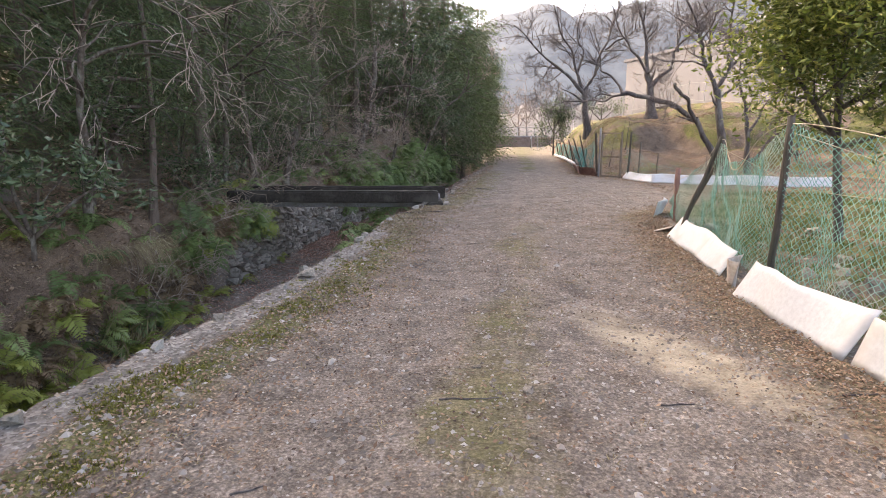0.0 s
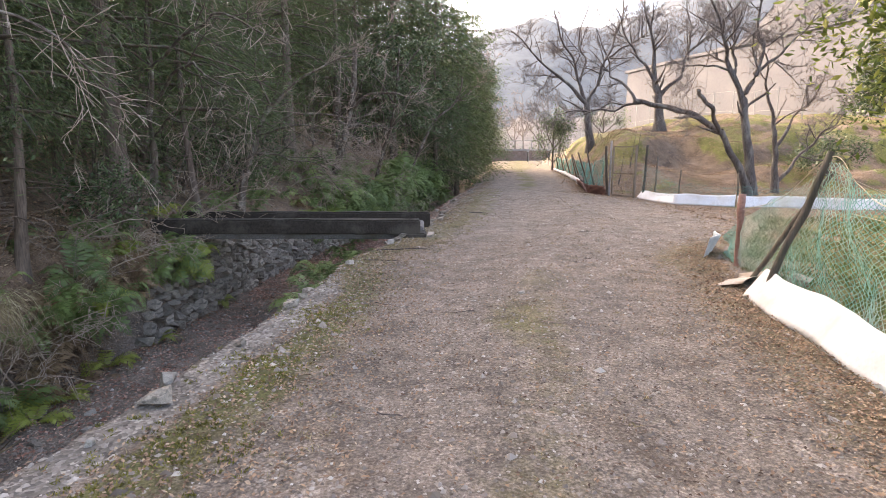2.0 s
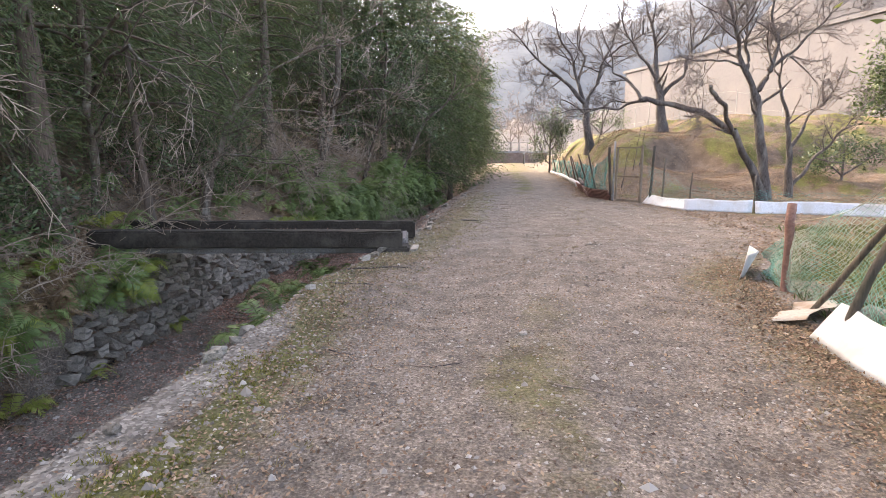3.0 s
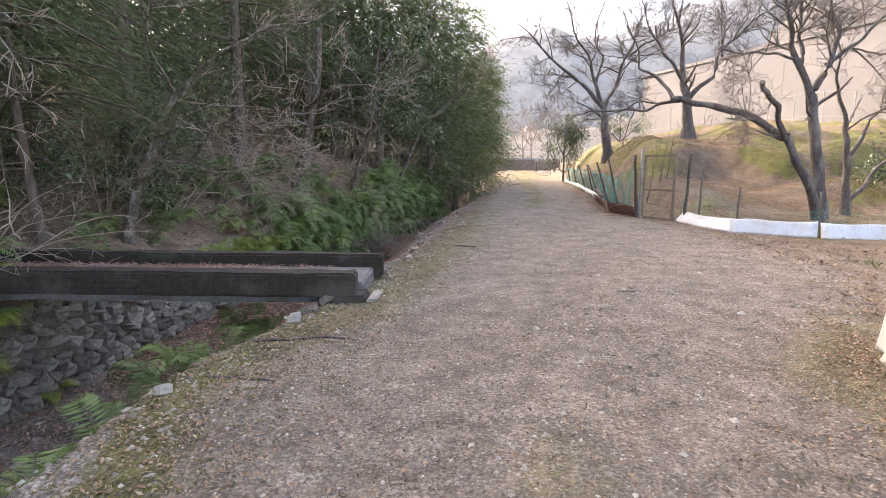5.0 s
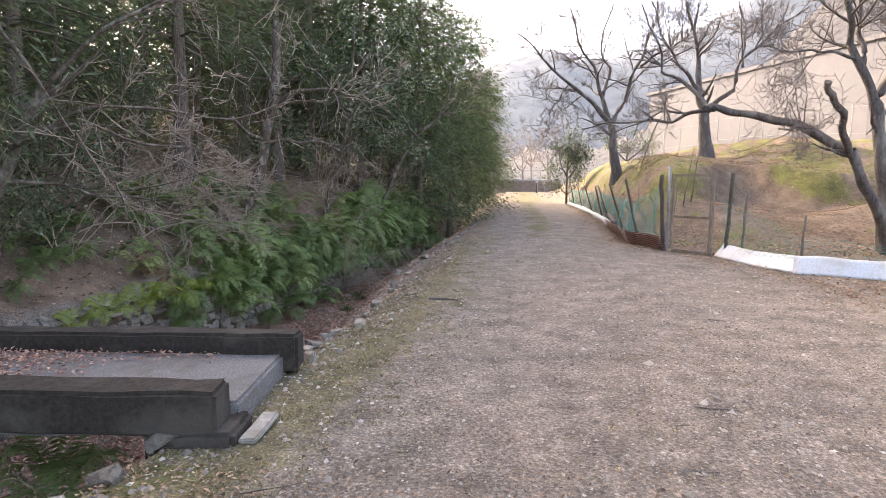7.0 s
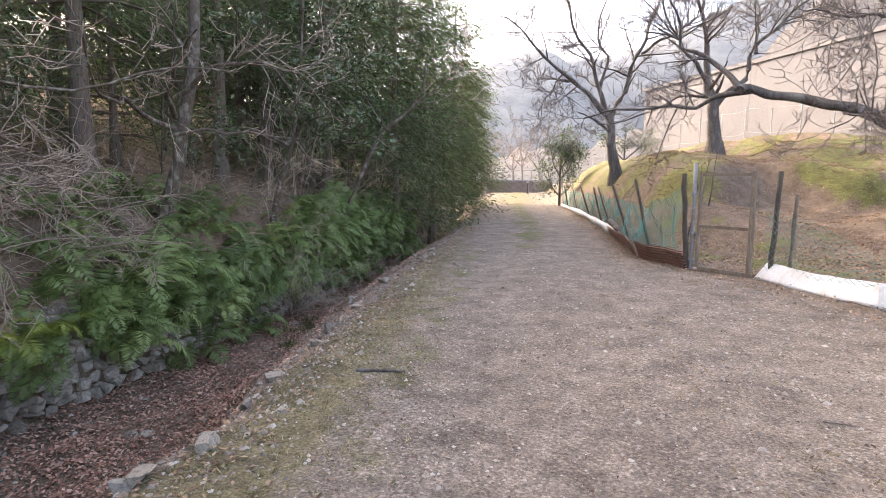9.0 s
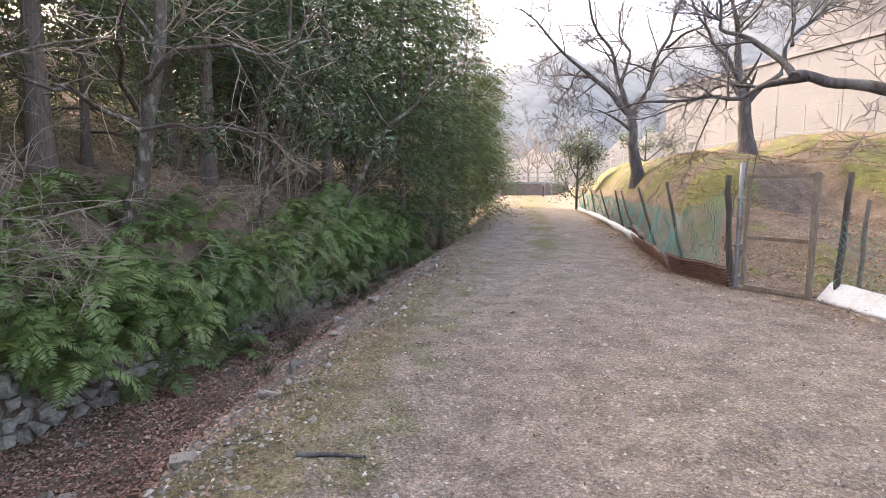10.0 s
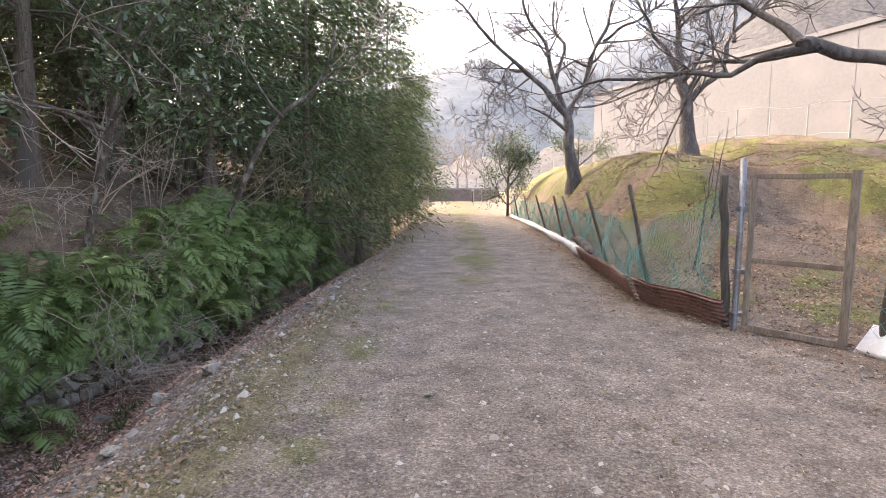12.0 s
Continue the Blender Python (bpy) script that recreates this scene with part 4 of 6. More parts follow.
bare_tree("cherry_tree", [
    ([(10.55, 21.3, 0.1), (10.25, 21.3, 1.9), (10.0, 21.3, 3.1)], 0.160, 0.112),
    ([(10.0, 21.3, 3.0), (9.65, 21.3, 3.9), (9.25, 21.2, 4.8), (8.75, 21.1, 5.7), (8.2, 21.0, 7.0)], 0.104, 0.028),
    ([(10.0, 21.3, 3.0), (10.35, 21.4, 3.9), (10.55, 21.5, 5.0), (10.4, 21.5, 6.6)], 0.104, 0.028),
    ([(10.35, 21.4, 3.9), (11.1, 21.2, 4.6), (12.0, 21.0, 5.6)], 0.064, 0.021),
    ([(9.65, 21.3, 3.9), (9.75, 21.6, 5.0), (9.5, 21.8, 6.4)], 0.064, 0.021),
    ([(9.6, 21.3, 4.0), (8.6, 21.2, 4.15), (7.5, 21.3, 4.2)], 0.040, 0.014),
], "upright leafless cherry tree with twin main limbs", CH, BARK, DARK_TWIG, 13, (13, 7), 2.0, 0.25, thin=0.0045)
bare_tree("cherry_tree", [
    ([(10.15, 20.7, 0.1), (9.5, 20.5, 1.2), (8.88, 20.35, 2.1)], 0.125, 0.085),
    ([(8.88, 20.35, 2.05), (8.5, 20.0, 2.5), (7.95, 19.55, 2.95), (7.66, 19.2, 3.17)], 0.07, 0.055),
    ([(8.88, 20.35, 2.05), (8.3, 21.0, 2.6), (7.65, 21.5, 2.9), (7.15, 21.75, 3.0), (6.7, 21.7, 3.02)], 0.1, 0.07),
    ([(6.7, 21.7, 3.02), (6.3, 22.1, 2.92), (5.8, 22.4, 2.86), (5.2, 22.9, 2.8), (4.5, 23.6, 2.85)], 0.05, 0.014),
    ([(6.9, 21.72, 3.02), (6.5, 22.6, 3.05), (5.9, 23.6, 2.95), (5.1, 24.6, 2.75)], 0.036, 0.01),
    ([(6.7, 21.7, 3.02), (6.62, 22.2, 3.45), (6.4, 22.7, 3.85), (6.15, 23.0, 4.3), (5.95, 23.2, 4.9), (5.7, 23.3, 5.6)], 0.06, 0.014),
    ([(8.4, 20.75, 2.5), (7.85, 20.3, 2.5), (7.3, 20.0, 2.48)], 0.03, 0.018),
], "leaning leafless cherry tree with a sawn-off stub limb", CH, BARK, DARK_TWIG, 14, (12, 7), 1.5, 0.1, thin=0.0035)
bare_tree("cherry_tree", [
    ([(12.1, 22.6, 0.2), (11.9, 22.5, 1.6), (11.7, 22.4, 2.6)], 0.112, 0.070),
    ([(11.7, 22.4, 2.6), (11.3, 22.4, 3.9), (11.0, 22.3, 5.4)], 0.064, 0.014),
    ([(11.9, 22.5, 1.6), (12.8, 22.6, 2.9), (13.6, 22.6, 4.4)], 0.072, 0.014),
    ([(12.1, 22.6, 0.3), (13.0, 22.4, 1.6), (14.0, 22.2, 2.7)], 0.080, 0.014),
], "slender multi-stemmed leafless tree", CH, BARK, DARK_TWIG, 15, (11, 7), 1.4, 0.2, thin=0.0055)

# saplings behind the gate and thin bare stems on the mound
for i, (x, y, h) in enumerate([(7.9, 25.5, 1.7), (8.2, 25.7, 1.9), (7.1, 24.3, 1.5)]):
    z = ground_z(x, y)
    bare_tree("sapling", [([(x, y, z), (x + 0.1, y, z + h * 0.5), (x + 0.25, y + 0.05, z + h)], 0.018, 0.005)], "thin bare sapling on the mound", "saplings", BARK, DARK_TWIG, 40 + i, (4, 3), 0.5, 0.6, 2, 0.05)

# far leafless trees beyond the end of the track
qq = np.random.default_rng(3)
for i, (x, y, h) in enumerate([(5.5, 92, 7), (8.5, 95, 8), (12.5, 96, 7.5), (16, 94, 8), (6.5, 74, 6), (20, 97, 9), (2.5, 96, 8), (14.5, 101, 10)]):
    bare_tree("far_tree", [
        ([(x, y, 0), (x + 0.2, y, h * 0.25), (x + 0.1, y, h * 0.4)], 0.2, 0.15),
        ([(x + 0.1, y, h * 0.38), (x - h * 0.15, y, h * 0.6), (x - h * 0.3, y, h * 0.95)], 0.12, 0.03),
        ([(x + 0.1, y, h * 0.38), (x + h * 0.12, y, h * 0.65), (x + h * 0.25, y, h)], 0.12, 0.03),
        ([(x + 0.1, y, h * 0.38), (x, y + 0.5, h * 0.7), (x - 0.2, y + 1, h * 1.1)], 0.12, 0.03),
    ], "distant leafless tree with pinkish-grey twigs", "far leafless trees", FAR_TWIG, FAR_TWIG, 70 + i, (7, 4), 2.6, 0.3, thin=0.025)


# ---- evergreen crowns ----
def cedar_crown(seed, h, z0, spread, per, blade, droop=0.42, width=0.062, taper=0.7, ragged=0.0):
    """Drooping sprays of needles on tiers of branches."""
    q = np.random.default_rng(seed)
    P, D, lines = [], [], []
    z = z0
    while z < h:
        f = (z - z0) / (h - z0)
        R = spread * (1 - f) ** taper * q.uniform(0.75, 1.1) + 0.15
        a0 = q.uniform(0, 6.28)
        for k in range(5):
            a = a0 + k * 1.2566 + q.normal() * 0.25
            L = R * q.uniform(0.7 - ragged, 1.1 + 0.6 * ragged)
            t = np.linspace(0, 1, 4)
            line = np.stack([np.cos(a) * L * t, np.sin(a) * L * t, z + 0.15 * L * t - droop * L * t ** 2], -1)
            lines.append((line, np.linspace(0.02 + 0.008 * L, 0.004, 4)))
            n = int(per * L)
            u = q.uniform(0.2, 1.0, n) ** 0.75
            c = np.stack([np.interp(u, t, line[:, i]) for i in range(3)], -1)
            sp = 0.22 * L * u + 0.08
            c = c + q.normal(size=(n, 3)) * sp[:, None] * np.array([0.8, 0.8, 0.5])
            out = np.array([np.cos(a), np.sin(a), -0.6])
            d = unit(out + q.normal(size=(n, 3)) * 0.48) * (blade * q.uniform(0.6, 1.3, n))[:, None]
            P.append(c)
            D.append(d)
        z += q.uniform(0.3, 0.5)
    P, D = np.concatenate(P), np.concatenate(D)
    W = unit(np.cross(D, q.normal(size=D.shape))) * np.linalg.norm(D, axis=1, keepdims=True) * width
    return blades(P, D, W), lines


def cedar(seed, h, z0, spread, per, blade, leaf, name, label, group, r0=0.15, bend=0.25, taper=0.7, width=0.062, ragged=0.0):
    q = np.random.default_rng(seed + 500)
    tree = thing(name, (0, 0, 0), label, "tree", group)
    p, rad = limb([(0, 0, -0.3), (q.normal() * bend * 0.4, q.normal() * bend * 0.4, h * 0.4), (0, 0, h)], r0, 0.02, 14)
    rad = rad * (1 + 0.5 * np.exp(-np.linspace(0, 1, 14) * 14))
    child("trunk", tube_mesh("trunk", [(p, rad)], CEDAR_BARK, 10), tree)
    (v, f), lines = cedar_crown(seed, h, z0, spread, per, blade, width=width, taper=taper, ragged=ragged)
    tagged(child("crown", mesh_from("crown", v, f, leaf), tree), kind="stuff")
    dead = []
    for _ in range(26):
        z = q.uniform(0.5, max(z0, 1.2) + 0.6)
        a, L = q.uniform(0, 6.28), q.uniform(0.5, 1.4)
        t = np.linspace(0, 1, 5)
        dead.append((np.stack([np.cos(a) * L * t, np.sin(a) * L * t, z - 0.2 * L * t ** 2 + 0.05 * q.normal(size=5) * t], -1), np.linspace(0.012, 0.003, 5)))
    tagged(child("branch", tube_mesh("branch", lines + dead, CEDAR_BARK, 3), tree), kind="stuff")
    return tree


def put(tree, places, q):
    """Stands the built tree at the first place, copies at the rest."""
    for i, (x, y, s) in enumerate(places):
        m = pose(x, y, ground_z(x, y), 0, 0, q.uniform(0, 360))
        if i == 0:
            tree.matrix_basis = m
            tree.scale = (s, s, s)
        else:
            c = copy_thing(tree, m)
            c.scale = (s, s, s)


r = random.Random(9)
G1 = "cedars in the wood"
big = cedar(101, 11.0, 2.8, 2.2, 185, 0.12, CONIFER, "cedar_tree", "tall dark green cedar with a straight brown trunk", G1, 0.19, width=0.062)
put(big, [(-5.0, 12.0, 1.0), (-6.2, 15.2, 1.05), (-5.9, 18.6, 1.0), (-4.9, 22.3, 1.1), (-4.0, 26.4, 1.05), (-7.2, 10.2, 1.0), (-3.5, 28.6, 1.0), (-4.6, 29.6, 1.05), (-2.6, 30.3, 1.0), (-5.2, 27.2, 1.1)], r)
low = cedar(102, 8.0, 0.7, 1.9, 200, 0.115, CONIFER, "cedar_tree", "bushy dark green cedar with branches almost to the ground", G1, 0.12, width=0.062)
put(low, [(-6.4, 8.2, 0.9), (-6.3, 11.0, 0.8), (-6.9, 13.4, 0.85), (-6.6, 17.0, 0.85), (-6.2, 20.2, 0.85), (-5.4, 24.2, 0.9), (-7.2, 22.0, 1.0)], r)
cyp = cedar(103, 9.8, 1.3, 2.05, 165, 0.17, CYPRESS, "cypress_tree", "dense green cypress hanging over the track's edge", "cypresses along the track", 0.14, taper=0.3, width=0.085, ragged=0.42)
put(cyp, [(0.1, 32.2, 1.28), (1.25, 36.4, 1.1), (2.35, 40.5, 1.12), (2.9, 45.0, 0.9), (-1.9, 29.6, 1.25), (3.8, 49.5, 0.85)], r)
back = cedar(105, 10.0, 0.9, 2.3, 36, 0.32, CONIFER, "cedar_tree", "dark green cedar deep in the wood", G1, 0.15, width=0.063)
put(back, [(-8.6, 7.0, 1.0), (-7.4, 1.4, 1.0), (-9.2, 3.0, 1.1), (-10.5, 11.5, 1.2), (-10.6, 16.0, 1.2), (-9.8, 20.5, 1.2), (-8.6, 13.6, 1.1), (-8.8, 18.0, 1.1), (-7.5, 25.5, 1.2), (-5.8, 31.0, 1.2), (-12.0, 8.0, 1.3), (-8.6, 10.0, 1.0), (-8.4, 15.8, 1.0), (-8.8, 23.0, 1.1), (-11.5, 19.0, 1.3), (-6.6, -0.5, 1.0), (-9.5, -1.0, 1.1), (-13.5, 16.5, 1.7), (-13.0, 22.0, 1.7), (-10.5, 26.0, 1.6), (-8.0, 32.0, 1.6), (-14.0, 10.5, 1.7), (-11.5, 4.5, 1.4), (-3.2, 32.5, 1.2), (-2.5, 36.5, 1.2), (-1.0, 41.0, 1.2), (0.4, 46.5, 1.15), (-9.5, 34.0, 1.5), (-7.0, 37.0, 1.5), (-12.0, 38.0, 1.7), (-10.0, 42.0, 1.7), (-13.0, 30.0, 1.7), (-5.5, 34.5, 1.3), (-1.2, 33.0, 1.0), (-0.4, 36.5, 1.0), (-3.9, 30.6, 1.1)], r)
hang = cedar(104, 6.5, 2.0, 1.7, 420, 0.1, CONIFER, "cedar_tree", "young cedar with soft drooping green sprays", G1, 0.08, width=0.05)
put(hang, [(-4.7, 14.2, 1.0), (-5.0, 9.6, 0.95)], r)


def leaf_cloud(q, centres, n, size, spread, up=0.2):
    """Broad leaves clustered at branch ends."""
    c = centres[q.integers(0, len(centres), n)]
    P = c + q.normal(size=(n, 3)) * spread
    D = unit(q.normal(size=(n, 3)) * np.array([1, 1, 0.6]) + np.array([0, 0, -up])) * (size * q.uniform(0.6, 1.25, n))[:, None]
    W = unit(np.cross(D, np.array([0, 0, 1.0]) + q.normal(size=(n, 3)) * 0.5)) * np.linalg.norm(D, axis=1, keepdims=True) * 0.2
    fold = np.zeros_like(D)
    fold[:, 2] = -0.08 * size
    return blades(P, D, W, fold)


def broadleaf(name, base, stems, label, group, leaf, bark, seed, n, size, spread=0.09, counts=6, length=0.9, lift=0.2):
    q = np.random.default_rng(seed)
    o = np.array(base)
    tree = thing(name, base, label, "shrub" if "shrub" in name else "tree", group)
    ends, bo = [], []
    for i, (pts, r0, r1) in enumerate(stems):
        p, rad = limb(np.array(pts) - o, r0, r1, 14)
        if i == 0:
            p[0, 2] -= 0.2
        child("trunk" if i == 0 else "limb", tube_mesh("limb", [(p, rad)], bark, 8), tree)
        g = grow(p, rad, q, counts, length, 2, lift=lift, start=0.35)
        bo += g[0] + g[1]
        ends += [a[0][k] for a in g[1] for k in (1, 2, 3)] + [a[0][-1] for a in g[0]]
    tagged(child("branch", tube_mesh("branch", bo, bark, 4), tree), kind="stuff")
    v, f = leaf_cloud(q, np.array(ends), n, size, spread)
    tagged(child("leaves", mesh_from("leaves", v, f, leaf), tree), kind="stuff")
    return tree


# evergreen beside the track's start, on the field side
broadleaf("evergreen_tree", (5.5, 7.7, 0.05), [
    ([(5.5, 7.7, 0.05), (5.35, 7.7, 1.0), (5.2, 7.65, 2.1), (5.2, 7.6, 3.8)], 0.07, 0.03),
    ([(5.3, 7.7, 1.4), (4.7, 7.5, 2.0), (4.2, 7.35, 2.5)], 0.04, 0.015),
    ([(5.2, 7.65, 2.0), (4.7, 7.3, 2.8), (4.35, 7.1, 3.5)], 0.04, 0.015),
    ([(5.2, 7.65, 1.8), (5.7, 7.1, 2.3), (6.2, 6.8, 2.9)], 0.04, 0.015),
    ([(5.3, 7.7, 1.3), (5.6, 7.0, 1.6), (5.5, 6.4, 1.9)], 0.04, 0.015),
    ([(5.25, 7.65, 2.2), (5.0, 7.0, 2.7), (5.0, 6.5, 3.2)], 0.04, 0.015),
    ([(5.2, 7.65, 2.8), (5.9, 7.4, 3.4), (6.5, 7.2, 3.9)], 0.04, 0.015),
    ([(5.2, 7.6, 2.6), (5.6, 8.1, 3.4), (6.0, 8.4, 4.2)], 0.04, 0.015),
], "sunlit evergreen tree with yellow-green glossy leaves", "", OLIVE, BARK, 21, 30000, 0.1, 0.2, 10, 1.05)
# slender evergreen bush by the far fence
broadleaf("evergreen_tree", (9.0, 46.6, 0.0), [
    ([(9.0, 46.6, 0.0), (9.0, 46.6, 2.0), (9.1, 46.6, 4.6)], 0.09, 0.03),
    ([(9.0, 46.6, 0.6), (8.5, 46.5, 1.2), (8.1, 46.4, 2.4)], 0.05, 0.02),
    ([(9.0, 46.6, 0.6), (9.6, 46.5, 1.2), (9.9, 46.4, 2.4)], 0.05, 0.02),
    ([(9.0, 46.6, 1.6), (9.5, 46.2, 2.4), (9.8, 46.0, 3.4)], 0.05, 0.02),
    ([(9.0, 46.6, 1.8), (8.5, 46.3, 2.6), (8.3, 46.1, 3.6)], 0.05, 0.02),
    ([(9.0, 46.6, 2.2), (9.3, 46.0, 3.0), (9.3, 45.8, 4.0)], 0.05, 0.02),
], "slim dull green evergreen tree beside the far fence", "", GLOSSY, BARK, 22, 7000, 0.15, 0.3, 7, 0.9)
broadleaf("evergreen_tree", (23.0, 31.3, ground_z(23.0, 31.3)), [
    ([(23.0, 31.3, ground_z(23.0, 31.3)), (23.0, 31.3, 4.0), (23.1, 31.2, 7.6)], 0.2, 0.05),
    ([(23.0, 31.3, 3.0), (21.8, 31.0, 3.8), (21.0, 30.8, 4.4)], 0.09, 0.03),
    ([(23.0, 31.3, 3.6), (22.0, 30.8, 5.0), (21.6, 30.6, 6.2)], 0.09, 0.03),
    ([(23.0, 31.3, 2.8), (23.4, 30.2, 3.6), (23.6, 29.4, 4.4)], 0.09, 0.03),
    ([(23.0, 31.3, 3.4), (24.2, 30.8, 4.6), (25.0, 30.6, 5.6)], 0.09, 0.03),
    ([(23.0, 31.3, 4.6), (23.2, 30.6, 6.2), (23.4, 30.4, 7.6)], 0.08, 0.03),
], "large dense dark evergreen tree before the hall", "", GLOSSY, BARK, 24, 9000, 0.24, 0.34, 8, 1.5)
for i, (x, y, s) in enumerate([(12.2, 44.5, 1.6), (15.2, 24.5, 1.1), (14.0, 13.0, 1.3)]):
    z = ground_z(x, y)
    broadleaf("evergreen_shrub", (x, y, z), [
        ([(x, y, z), (x, y, z + s * 0.6), (x, y, z + s * 1.2)], 0.06, 0.02),
        ([(x, y, z + 0.2), (x - s * 0.5, y, z + s * 0.6), (x - s * 0.8, y, z + s)], 0.04, 0.02),
        ([(x, y, z + 0.2), (x + s * 0.5, y - 0.2, z + s * 0.6), (x + s * 0.8, y - 0.4, z + s)], 0.04, 0.02),
    ], "rounded dark evergreen shrub on the mound", "evergreen shrubs", GLOSSY, BARK, 25 + i, 2600, 0.12, 0.2, 6, s * 0.6)

# broadleaf evergreens under the cedars
GB = "glossy evergreens at the wood's edge"
broadleaf("evergreen_tree", (-2.15, 24.6, 0.3), [
    ([(-2.25, 24.6, 0.2), (-1.95, 24.4, 1.3), (-1.6, 24.2, 2.3), (-1.35, 24.0, 3.6), (-1.2, 23.8, 5.2)], 0.075, 0.03),
    ([(-1.65, 24.2, 2.25), (-0.9, 23.6, 2.75), (0.2, 22.9, 2.5)], 0.035, 0.012),
    ([(-1.65, 24.2, 2.2), (-2.3, 23.4, 2.5), (-2.9, 22.4, 2.3)], 0.035, 0.012),
    ([(-1.45, 24.1, 3.0), (-0.6, 23.6, 3.7), (0.3, 23.2, 4.1)], 0.035, 0.012),
    ([(-1.45, 24.1, 3.2), (-1.9, 23.2, 3.9), (-2.4, 22.4, 4.2)], 0.035, 0.012),
    ([(-1.3, 24, 4.0), (-0.7, 24.2, 4.9), (-0.1, 24.3, 5.6)], 0.03, 0.012),
], "slender leaning evergreen with glossy drooping leaves", GB, GLOSSY, GREY_BARK, 31, 4200, 0.13, 0.13, 7, 0.9, -0.15)
broadleaf("evergreen_shrub", (-4.9, 6.6, 0.2), [
    ([(-4.9, 6.6, 0.2), (-4.7, 6.5, 0.7), (-4.5, 6.4, 1.2)], 0.03, 0.012),
    ([(-4.9, 6.6, 0.25), (-4.5, 6.9, 0.7), (-4.2, 7.1, 0.9)], 0.03, 0.012),
    ([(-4.9, 6.6, 0.25), (-5.0, 6.2, 0.9), (-4.9, 5.9, 1.5)], 0.03, 0.012),
    ([(-4.9, 6.6, 0.3), (-5.3, 6.9, 1.0), (-5.5, 7.2, 1.7)], 0.03, 0.012),
], "low evergreen shrub with narrow grey-green leaves", GB, GLOSSY, GREY_BARK, 32, 1500, 0.12, 0.09, 5, 0.6)
for i, (x, y, h) in enumerate([(-5.6, 9.0, 2.6), (-4.9, 17.6, 2.4), (-5.2, 20.3, 3.2), (-3.2, 27.4, 4.2), (-4.6, 24.6, 3.8), (-2.4, 29.0, 4.4), (-6.0, 12.9, 2.8), (-1.5, 31.0, 4.2), (-5.3, 14.9, 1.3), (-4.9, 16.8, 1.0), (-5.7, 18.3, 1.8), (-5.0, 11.2, 1.1)]):
    z = ground_z(x, y)
    broadleaf("evergreen_shrub", (x, y, z), [
        ([(x, y, z), (x + 0.1, y, z + h * 0.5), (x + 0.2, y - 0.1, z + h)], 0.035, 0.012),
        ([(x, y, z + 0.2), (x + 0.4, y - 0.3, z + h * 0.45), (x + 0.9, y - 0.5, z + h * 0.8)], 0.03, 0.01),
        ([(x, y, z + 0.2), (x - 0.4, y + 0.2, z + h * 0.5), (x - 0.7, y + 0.4, z + h * 0.85)], 0.03, 0.01),
        ([(x, y, z + 0.2), (x + 0.2, y + 0.4, z + h * 0.4), (x + 0.7, y + 0.7, z + h * 0.7)], 0.03, 0.01),
    ], "loose evergreen shrub with small dark leaves under the cedars", GB, GLOSSY, GREY_BARK, 50 + i, 2000, 0.085, 0.15, 7, h * 0.35)

# pale leaning trunks at the bank's edge, with long bare boughs over the ditch
bare_tree("bank_tree", [
    ([(-4.35, 15.6, 0.2), (-4.2, 15.8, 1.0), (-4.0, 16.1, 1.9), (-3.7, 16.2, 2.5)], 0.085, 0.05),
    ([(-3.7, 16.2, 2.5), (-2.9, 16.0, 3.1), (-1.8, 16.2, 3.6), (-0.8, 16.8, 4.2)], 0.032, 0.008),
    ([(-4.0, 16.1, 1.9), (-3.0, 16.4, 2.3), (-1.9, 17.2, 2.4), (-0.7, 18.4, 2.6)], 0.026, 0.007),
    ([(-4.0, 16.0, 1.8), (-3.2, 15.6, 2.0), (-2.4, 15.6, 1.9), (-1.6, 16.0, 1.8)], 0.035, 0.008),
    ([(-3.7, 16.2, 2.5), (-3.9, 15.6, 3.6), (-3.7, 15.1, 4.8)], 0.03, 0.01),
    ([(-4.1, 16, 1.4), (-3.3, 16.5, 1.3), (-2.5, 17.3, 0.9)], 0.03, 0.007),
], "leaning pale-barked bare tree with long drooping twigs", GP, GREY_BARK, TWIG, 81, (8, 6), 1.8, 0.05, thin=0.0045, wob=0.09, spread=0.5)
bare_tree("bank_tree", [
    ([(-3.45, 21.8, 0.2), (-3.14, 21.8, 1.27), (-2.8, 21.75, 2.24), (-2.62, 21.7, 3.2), (-2.5, 21.6, 4.8)], 0.14, 0.08),
    ([(-2.75, 21.4, 2.8), (-1.8, 20.9, 3.2), (-0.8, 20.8, 3.2), (0.1, 21.2, 3.4)], 0.05, 0.01),
    ([(-2.8, 21.4, 2.5), (-2.4, 20.4, 2.8), (-1.8, 19.3, 2.9), (-1.1, 18.4, 3.2)], 0.05, 0.01),
    ([(-2.8, 21.4, 2.3), (-2.9, 20.2, 2.5), (-2.5, 18.9, 2.5), (-2.0, 17.9, 2.8)], 0.045, 0.01),
    ([(-2.85, 21.4, 2.2), (-2.0, 21.7, 2.3), (-1.0, 22.4, 2.15)], 0.035, 0.01),
], "lichen-spotted bare tree leaning over the ditch", GP, GREY_BARK, TWIG, 82, (5, 6), 1.7, 0.05, thin=0.0045, wob=0.09, spread=0.5)
